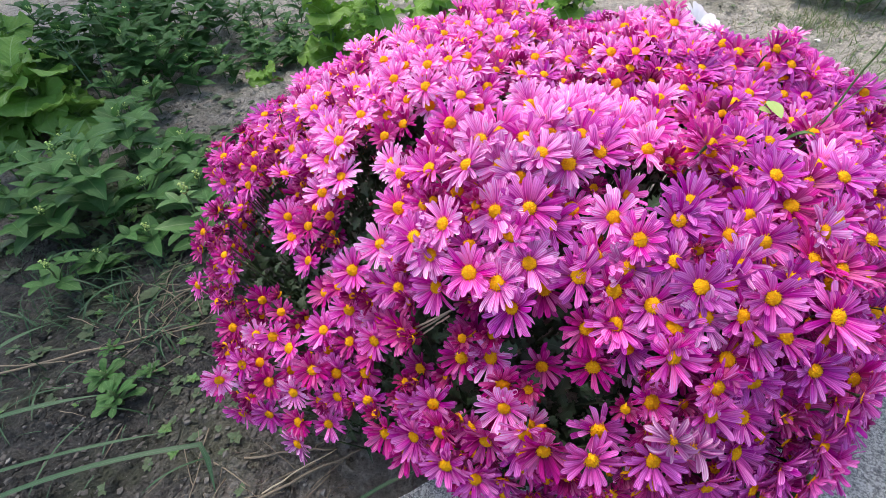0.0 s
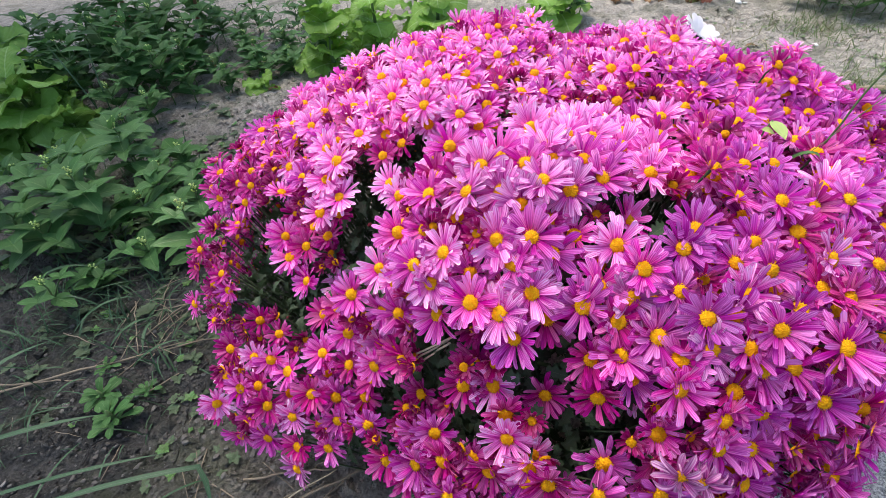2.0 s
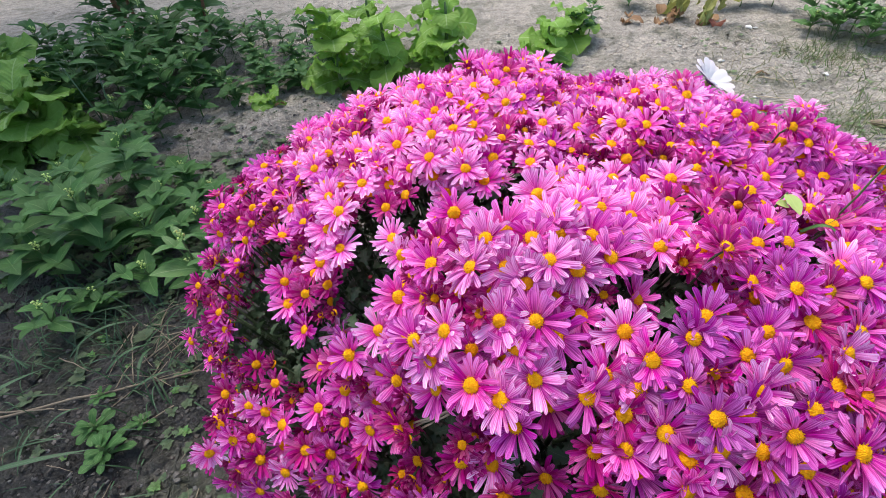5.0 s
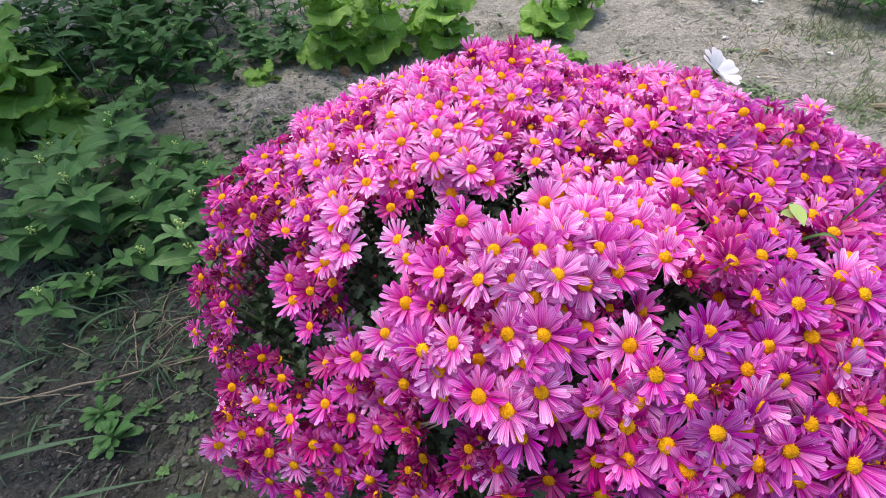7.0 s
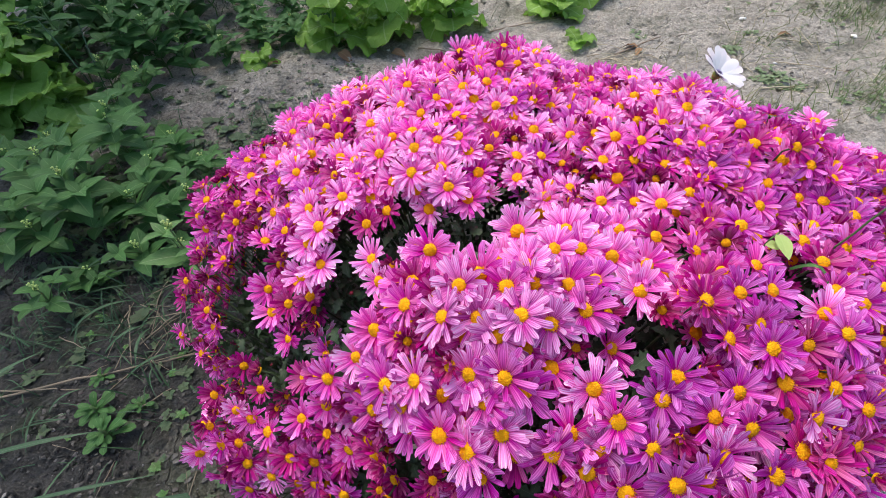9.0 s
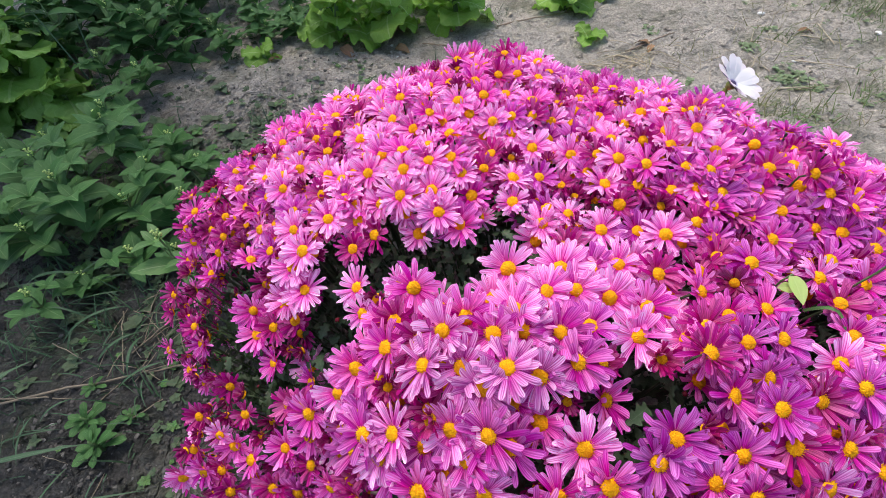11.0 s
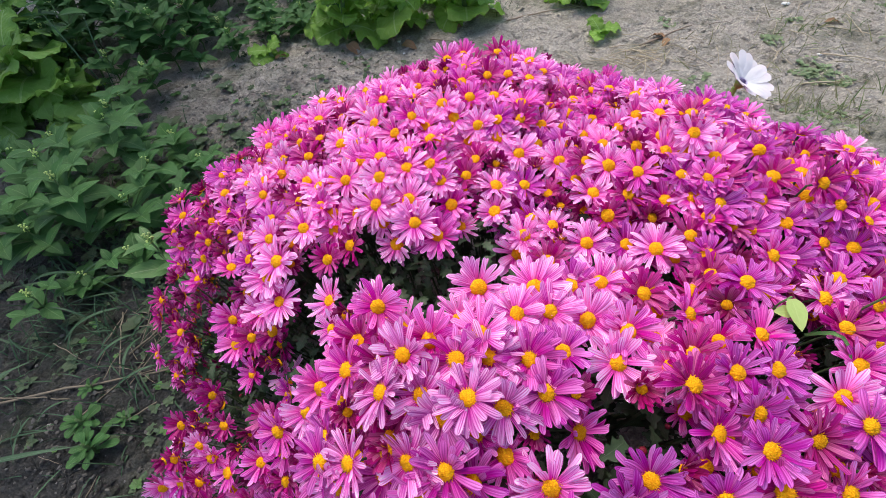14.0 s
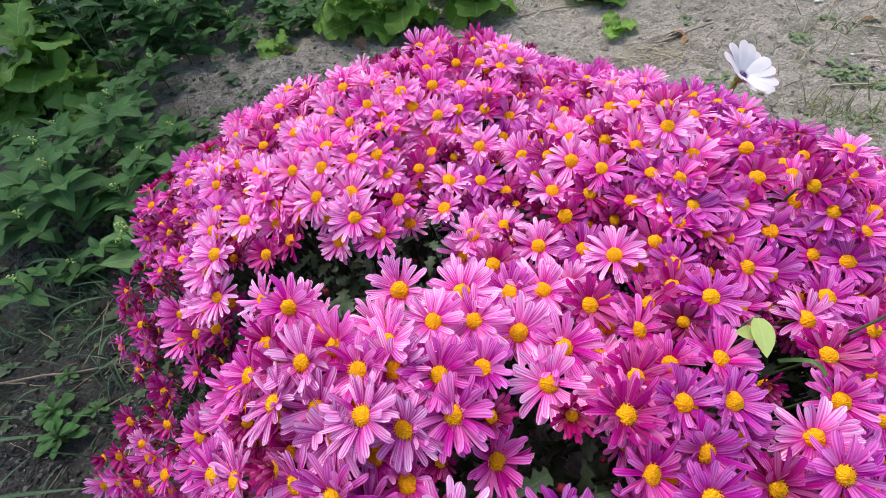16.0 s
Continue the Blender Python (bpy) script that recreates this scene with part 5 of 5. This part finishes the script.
# ---- grass, straw and litter ----
def grass_leaf(points, width, name, label, mat=GRASS):
    """One long flat grass leaf through points, with a keel."""
    pts = [Vector(p) for p in points]
    v, uv, f = [], [], []
    n = len(pts)
    for i, p in enumerate(pts):
        d = (pts[min(i + 1, n - 1)] - pts[max(i - 1, 0)]).normalized()
        side = d.cross(Vector((0, 0, 1))).normalized()
        w = width * 0.5 * (0.6 + 0.4 * min(1, i / 2)) * (1 if i < n - 3 else (n - 1 - i + 0.15) / 3)
        for k in (-1, 0, 1):
            v.append(p + side * w * k + Vector((0, 0, 0.25 * w * abs(k))))
            uv.append((0.5 + 0.5 * k, i / (n - 1)))
    for i in range(n - 1):
        for k in range(2):
            q = i * 3 + k
            f.append((q, q + 1, q + 4, q + 3))
    return thing(name, label, "grass leaf" if mat is GRASS else "dry stalk", "loose stalks and leaves", data=Geo().add(v, f, uv).mesh(name, mat))


def arc(a, b, sag, n=10):
    return bent(a, b, sag, 0.0, n)


grass_leaf(arc((-0.74, 0.20, 0.02), (-0.395, 0.290, 0.05), 0.03) + arc((-0.388, 0.287, 0.046), (-0.368, 0.235, 0.006), 0.0, 4)[1:], 0.0078, "grass_leaf", "long bluish green grass leaf, kinked near its end")
grass_leaf(arc((-0.86, 0.30, 0.03), (-0.60, 0.385, 0.035), 0.02), 0.0085, "grass_leaf", "long bluish green grass leaf over the soil")
grass_leaf(arc((-0.88, 0.36, 0.03), (-0.76, 0.52, 0.06), 0.03), 0.009, "grass_leaf", "long bluish green grass leaf over the soil")
grass_leaf(arc((-0.80, 0.24, 0.01), (-0.47, 0.325, 0.02), 0.018), 0.006, "grass_leaf", "thin grass leaf lying on the soil")
grass_leaf(arc((-0.62, 0.60, 0.01), (-0.60, 0.51, 0.02), 0.02), 0.006, "grass_leaf", "short green grass leaf on the soil")
grass_leaf(arc((-0.155, 0.315, 0.02), (-0.130, 0.255, 0.06), 0.02), 0.005, "grass_leaf", "short grass leaf under the flowers")
grass_leaf(arc((-0.40, 0.14, 0.01), (-0.385, 0.215, 0.04), 0.01), 0.007, "grass_leaf", "short upright grass leaf")
grass_leaf(arc((-0.19, 0.19, 0.02), (-0.06, 0.235, 0.09), 0.02), 0.005, "grass_leaf", "green grass leaf beside the slab")


for k, (x, y, lx, ly, h) in enumerate(((-1.13, 1.40, -0.10, 0.06, 0.30), (-1.12, 1.41, -0.02, 0.10, 0.26), (-1.10, 1.40, 0.05, 0.02, 0.20), (-1.26, 1.33, 0.06, 0.05, 0.17))):
    grass_leaf(bent((x, y, ground_height(x, y)), (x + lx, y + ly, h), 0.03, 0.0, 9), 0.0035, "grass_leaf", "thin upright green grass stalk among the weeds")

more = random.Random(8)
for k in range(26):
    x, y = more.gauss(-0.86, 0.13), more.gauss(0.70, 0.10)
    a = more.choice((0.1, 3.3, 0.6, 2.7)) + more.gauss(0, 0.4)
    l = more.uniform(0.08, 0.20)
    grass_leaf(arc((x, y, ground_height(x, y)), (x + l * math.cos(a), y + l * math.sin(a) * 0.7, ground_height(x, y) + more.uniform(0.005, 0.06)), more.uniform(0.01, 0.04)), more.uniform(0.003, 0.0075),
               "grass_leaf", "narrow green grass leaf bent over the soil")
for k in range(9):
    x, y = more.gauss(-0.66, 0.14), more.gauss(0.42, 0.10)
    a = more.uniform(0, 6.28)
    l = more.uniform(0.06, 0.13)
    grass_leaf(arc((x, y, ground_height(x, y)), (x + l * math.cos(a), y + l * math.sin(a), ground_height(x, y) + 0.012), 0.015), more.uniform(0.003, 0.006), "grass_leaf", "narrow green grass leaf bent over the soil")


def stalk(a, b, radius, seed, name="dry_stalk", label="thin dry straw stalk lying on the soil", mat=STRAW, wiggle=0.0025):
    line = bent((a[0], a[1], ground_height(*a) + radius + 0.003), (b[0], b[1], ground_height(*b) + radius + 0.003), 0.004, wiggle, 8, seed)
    return thing(name, label, "dry stalk", "loose stalks and leaves", data=Geo().add(*tube(line, [radius * (1 - 0.05 * i) for i in range(9)], 6)).mesh(name, mat))


stalk((-0.92, 0.425), (-0.50, 0.545), 0.0028, 1, wiggle=0.003, label="long broken dry stalk lying on the soil")
stalk((-0.90, 0.455), (-0.70, 0.470), 0.0020, 2)
stalk((-0.30, 0.225), (-0.13, 0.310), 0.0024, 3)
stalk((-0.34, 0.285), (-0.20, 0.300), 0.0020, 4)
for k, (a, b) in enumerate((((-0.297, 0.233), (-0.200, 0.300)), ((-0.277, 0.237), (-0.214, 0.280)), ((-0.447, 0.259), (-0.313, 0.303)), ((-0.374, 0.351), (-0.291, 0.399)), ((-0.248, 0.294), (-0.199, 0.319)))):
    stalk(a, b, 0.0014 - 0.0002 * (k % 3), 20 + k, mat=PALE_STRAW if k < 1 else STRAW, wiggle=0.002, label="dry straw stalk lying at the foot of the bush")
stalk((-0.62, 0.56), (-0.53, 0.70), 0.0018, 5)
stalk((-0.70, 0.66), (-0.62, 0.52), 0.0015, 6)
stalk((0.93, 1.49), (1.10, 1.50), 0.0025, 7, mat=PALE_STRAW)
stalk((0.86, 1.56), (0.93, 1.66), 0.0022, 8, mat=PALE_STRAW)
stalk((0.52, 1.69), (0.70, 1.80), 0.0035, 9, mat=OLD_WOOD, label="brown twig on the soil")
stalk((0.10, 1.88), (0.36, 1.98), 0.0030, 10, mat=OLD_WOOD, label="brown twig on the soil")
stalk((-0.16, 1.76), (-0.05, 1.72), 0.0030, 11)
stalk((1.02, 1.62), (1.22, 1.56), 0.0020, 12, mat=PALE_STRAW)
stalk((1.10, 1.78), (1.22, 1.74), 0.0020, 13, mat=PALE_STRAW)
thing("old_root", "weathered brown piece of root lying on the soil", "wood", data=Geo().add(*tube(bent((1.27, 1.42, 0.01), (1.48, 1.36, 0.012), 0.006, 0.010, 6, 4), (0.006, 0.014, 0.012, 0.016, 0.011, 0.014, 0.006), 8)).mesh("old_root", OLD_WOOD))

litter_rnd = random.Random(77)


def scatter(label, name, category, mats, items):
    g = Geo()
    for geo, slot, m in items:
        g.add(*geo, slot, m)
    return thing(name, label, category, kind="stuff", data=g.mesh(name, *mats, smooth=mats[0] not in (STONE, SOIL)))


def on_ground(x, y, size, up=0.0, tilt=0.25):
    n = Vector((litter_rnd.gauss(0, tilt), litter_rnd.gauss(0, tilt), 1))
    return aimed((x, y, ground_height(x, y) + up), n, litter_rnd.uniform(0, 6.28), size)


def patch(cx, cy, sx, sy, n):
    return [(litter_rnd.gauss(cx, sx), litter_rnd.gauss(cy, sy)) for i in range(n)]


def off_slab(x, y):
    return not (x > -0.16 and y < 0.30)


# crumbs of soil and pebbles
spots = [(litter_rnd.uniform(-1.1, -0.15), litter_rnd.uniform(0.12, 1.0)) for i in range(900)] + [(litter_rnd.uniform(-1.0, 1.9), litter_rnd.uniform(1.1, 2.6)) for i in range(1100)]
scatter("small grey stones and crumbs of soil", "pebbles", "pebbles", [STONE], [(litter_rnd.choice(stones), 0, on_ground(x, y, 0.0012 + 0.0060 * litter_rnd.random() ** 6, 0.001)) for x, y in spots[:900] if off_slab(x, y)])
scatter("loose clods of dry soil", "clods", "soil", [SOIL], [(litter_rnd.choice(stones), 0, on_ground(x, y, 0.004 + 0.012 * litter_rnd.random() ** 3, 0.001)) for x, y in spots[::3] if off_slab(x, y)])
crumbs = [(litter_rnd.gauss(-0.5, 0.2), litter_rnd.gauss(1.35, 0.18)) for i in range(900)] + [(litter_rnd.uniform(-0.75, -0.08), litter_rnd.uniform(0.08, 0.50)) for i in range(6500)]
scatter("fine crumbs of broken soil beside the bush", "soil_crumbs", "soil", [SOIL, STONE], [(litter_rnd.choice(stones), int(litter_rnd.random() < 0.35), on_ground(x, y, 0.0010 + 0.0055 * litter_rnd.random() ** 3, 0.0005)) for x, y in crumbs if off_slab(x, y)])
bare = patch(-0.55, 1.35, 0.22, 0.16, 1600) + patch(-0.30, 1.62, 0.30, 0.10, 900) + [(litter_rnd.uniform(0.1, 1.9), litter_rnd.uniform(1.2, 2.3)) for i in range(1800)]
scatter("loose crumbs of dry grey soil", "dry_crumbs", "soil", [SOIL], [(litter_rnd.choice(stones), 0, on_ground(x, y, 0.0018 + 0.0075 * litter_rnd.random() ** 3, 0.0005)) for x, y in bare])
# thin grass
def straw_blade(k):
    return blade(1.0, 0.048, 5, 1, lambda s: 1 - 0.85 * s, bend=0.5 + 0.3 * k, lift=1.25 - 0.22 * k)


thin = [straw_blade(k) for k in range(5)]
spots = patch(-0.80, 0.66, 0.12, 0.09, 260) + patch(-0.58, 0.48, 0.08, 0.12, 50) + patch(-0.95, 0.95, 0.15, 0.15, 200) + patch(-0.88, 0.55, 0.08, 0.10, 80) + patch(-0.62, 0.60, 0.06, 0.08, 45) + patch(-0.75, 0.40, 0.10, 0.08, 25) + patch(-0.62, 1.15, 0.10, 0.12, 70)
spots += patch(-1.6, 2.4, 0.25, 0.2, 200) + patch(-0.9, 2.35, 0.35, 0.25, 420) + patch(0.10, 1.98, 0.03, 0.03, 20)
scatter("thin green grass growing in tufts", "grass", "grass", [GRASS], [(litter_rnd.choice(thin), 0, on_ground(x, y, litter_rnd.uniform(0.03, 0.085), 0, 0.2)) for x, y in spots])
spots = patch(1.24, 1.42, 0.07, 0.06, 260) + patch(1.05, 1.75, 0.08, 0.03, 60) + patch(1.46, 1.98, 0.13, 0.08, 420) + patch(0.93, 1.36, 0.06, 0.04, 90) + patch(1.40, 1.62, 0.08, 0.10, 110)
scatter("light green grass in tufts on the dry soil", "light_grass", "grass", [LIGHT_GRASS], [(litter_rnd.choice(thin), 0, on_ground(x, y, litter_rnd.uniform(0.025, 0.075), 0, 0.3)) for x, y in spots])
spots = patch(0.92, 1.60, 0.10, 0.08, 60) + patch(0.60, 1.62, 0.12, 0.06, 50) + patch(0.95, 1.33, 0.10, 0.06, 110) + patch(0.85, 1.40, 0.06, 0.04, 60) + patch(1.25, 1.42, 0.10, 0.08, 120) + patch(1.05, 1.80, 0.07, 0.05, 50) + patch(1.15, 1.95, 0.25, 0.14, 60) + patch(1.45, 2.00, 0.20, 0.12, 140)
scatter("thin olive grass lying on the dry soil", "dry_grass", "grass", [OLIVE_GRASS], [(litter_rnd.choice(thin), 0, on_ground(x, y, litter_rnd.uniform(0.025, 0.075), 0, 0.75)) for x, y in spots])
# low creeping weeds, each a small tuft of leaves
bit = [blade(1.0, 0.75, 5, 2, ovate, bend=0.5, fold=0.2, lift=0.2), blade(1.0, 0.60, 9, 2, lobed, bend=0.6, fold=0.2, lift=0.25)]
spots = patch(-0.50, 0.58, 0.05, 0.06, 40) + patch(-0.62, 0.98, 0.12, 0.14, 130) + patch(-0.90, 0.95, 0.16, 0.16, 160) + patch(-0.75, 0.55, 0.12, 0.10, 24) + patch(-0.52, 1.15, 0.13, 0.12, 170) + patch(-0.45, 1.32, 0.14, 0.10, 110) + patch(-0.50, 0.47, 0.05, 0.06, 26) + patch(-0.72, 0.75, 0.14, 0.10, 60)
spots += patch(-0.30, 1.55, 0.12, 0.04, 26) + patch(-0.78, 1.82, 0.18, 0.12, 60) + patch(-0.45, 0.33, 0.06, 0.05, 12) + patch(-1.0, 1.25, 0.2, 0.15, 60) + patch(-0.75, 2.2, 0.3, 0.25, 220) + patch(-1.5, 2.5, 0.4, 0.3, 160) + patch(-0.60, 1.25, 0.12, 0.08, 30)
items = []


def tuft(x, y, leaves, size, slot=0):
    kind = litter_rnd.randrange(2)
    slot = slot or int(litter_rnd.random() < 0.15)
    turn = litter_rnd.uniform(0, 6)
    for k in range(leaves):
        m = Matrix.Translation((x, y, ground_height(x, y) + 0.002)) @ Matrix.Rotation(turn + k * 2.4, 4, "Z") @ Matrix.Rotation(litter_rnd.uniform(-0.05, 0.5), 4, "X") @ Matrix.Scale(size * litter_rnd.uniform(0.7, 1.2), 4)
        items.append((bit[kind], slot, m))


for x, y in patch(-0.85, 1.0, 0.15, 0.18, 150):
    tuft(x, y, litter_rnd.randrange(4, 7), litter_rnd.uniform(0.020, 0.036))
for x, y in spots:
    if off_slab(x, y):
        tuft(x, y, litter_rnd.randrange(4, 8), litter_rnd.uniform(0.006, 0.015))
for x, y in patch(0.975, 1.54, 0.030, 0.022, 60) + patch(1.035, 1.50, 0.022, 0.018, 30) + patch(0.903, 1.70, 0.016, 0.014, 26) + patch(0.625, 1.82, 0.022, 0.02, 14) + patch(0.93, 1.32, 0.05, 0.03, 22) + patch(0.64, 1.50, 0.04, 0.02, 14) + patch(1.20, 1.40, 0.06, 0.05, 24) + patch(1.40, 1.70, 0.12, 0.12, 24) + patch(1.50, 1.95, 0.10, 0.08, 30) + patch(1.02, 1.83, 0.05, 0.02, 8) + patch(1.15, 2.15, 0.15, 0.10, 16):
    tuft(x, y, litter_rnd.randrange(3, 6), litter_rnd.uniform(0.006, 0.016), 2)
scatter("low creeping weeds with small leaves on the soil", "low_weeds", "weeds", [LOW_LEAF, PALE_LEAF, SMALL_LEAF], items)
# straw litter
straw = [tube(bent((0, -0.5, 0), (0, 0.5, 0), 0.03 * k, 0.015, 4, k), [0.015, 0.014, 0.012, 0.011, 0.009], 4) for k in range(4)]
spots = patch(0.50, 1.61, 0.08, 0.030, 38) + patch(0.62, 1.66, 0.08, 0.04, 16) + patch(1.0, 1.6, 0.25, 0.2, 26)
scatter("pale dry straw lying in a heap", "straw_heap", "straw", [PALE_STRAW], [(litter_rnd.choice(straw), 0, on_ground(x, y, litter_rnd.uniform(0.04, 0.11), 0.007, 0.12)) for x, y in spots])
spots = patch(-0.58, 0.60, 0.07, 0.06, 60) + patch(-0.30, 0.28, 0.10, 0.05, 40) + [(litter_rnd.uniform(-1.0, 1.6), litter_rnd.uniform(0.3, 2.3)) for i in range(160)]
scatter("short bits of dry straw", "straw_litter", "straw", [STRAW], [(litter_rnd.choice(straw), 0, on_ground(x, y, litter_rnd.uniform(0.02, 0.09), 0.004, 0.08)) for x, y in spots if off_slab(x, y) and not (-0.35 < x < 0.6 and 0.3 < y < 0.9)])
# fallen leaves and chips
fallen = Geo().add(*blade(1.0, 0.55, 7, 4, ovate, bend=1.2, fold=0.3, ruffle=0.05, lift=0.3)).mesh("fallen_leaf", DRY_LEAF)
for x, y, size in ((0.60, 1.72, 0.055), (0.61, 1.71, 0.04), (1.145, 1.81, 0.045), (-0.43, 1.70, 0.07), (-0.25, 1.73, 0.06), (-0.06, 1.82, 0.06), (0.80, 2.43, 0.08), (0.96, 2.48, 0.09), (1.20, 2.40, 0.09), (1.16, 2.43, 0.07), (-0.66, 1.62, 0.05)):
    thing("fallen_leaf", "curled dry brown leaf lying on the soil", "leaf", "fallen leaves", data=fallen, m=on_ground(x, y, size, 0.008, 0.3))
CHIP = stalk_material("white_chip", (0.60, 0.59, 0.57), (0.78, 0.77, 0.74))
chip = Geo().add(*stone_geo(90, 0.35)).mesh("white_chip", CHIP)
for x, y, size in ((1.03, 1.94, 0.016), (1.36, 1.80, 0.013), (1.02, 1.62, 0.008), (1.29, 2.28, 0.018), (1.33, 2.30, 0.012), (-0.27, 1.76, 0.008), (0.95, 2.15, 0.010), (1.45, 1.52, 0.016), (-0.24, 1.68, 0.006)):
    thing("white_chip", "small white chip of stone on the soil", "stone chip", "white chips", data=chip, m=on_ground(x, y, size, 0.003, 0.1))
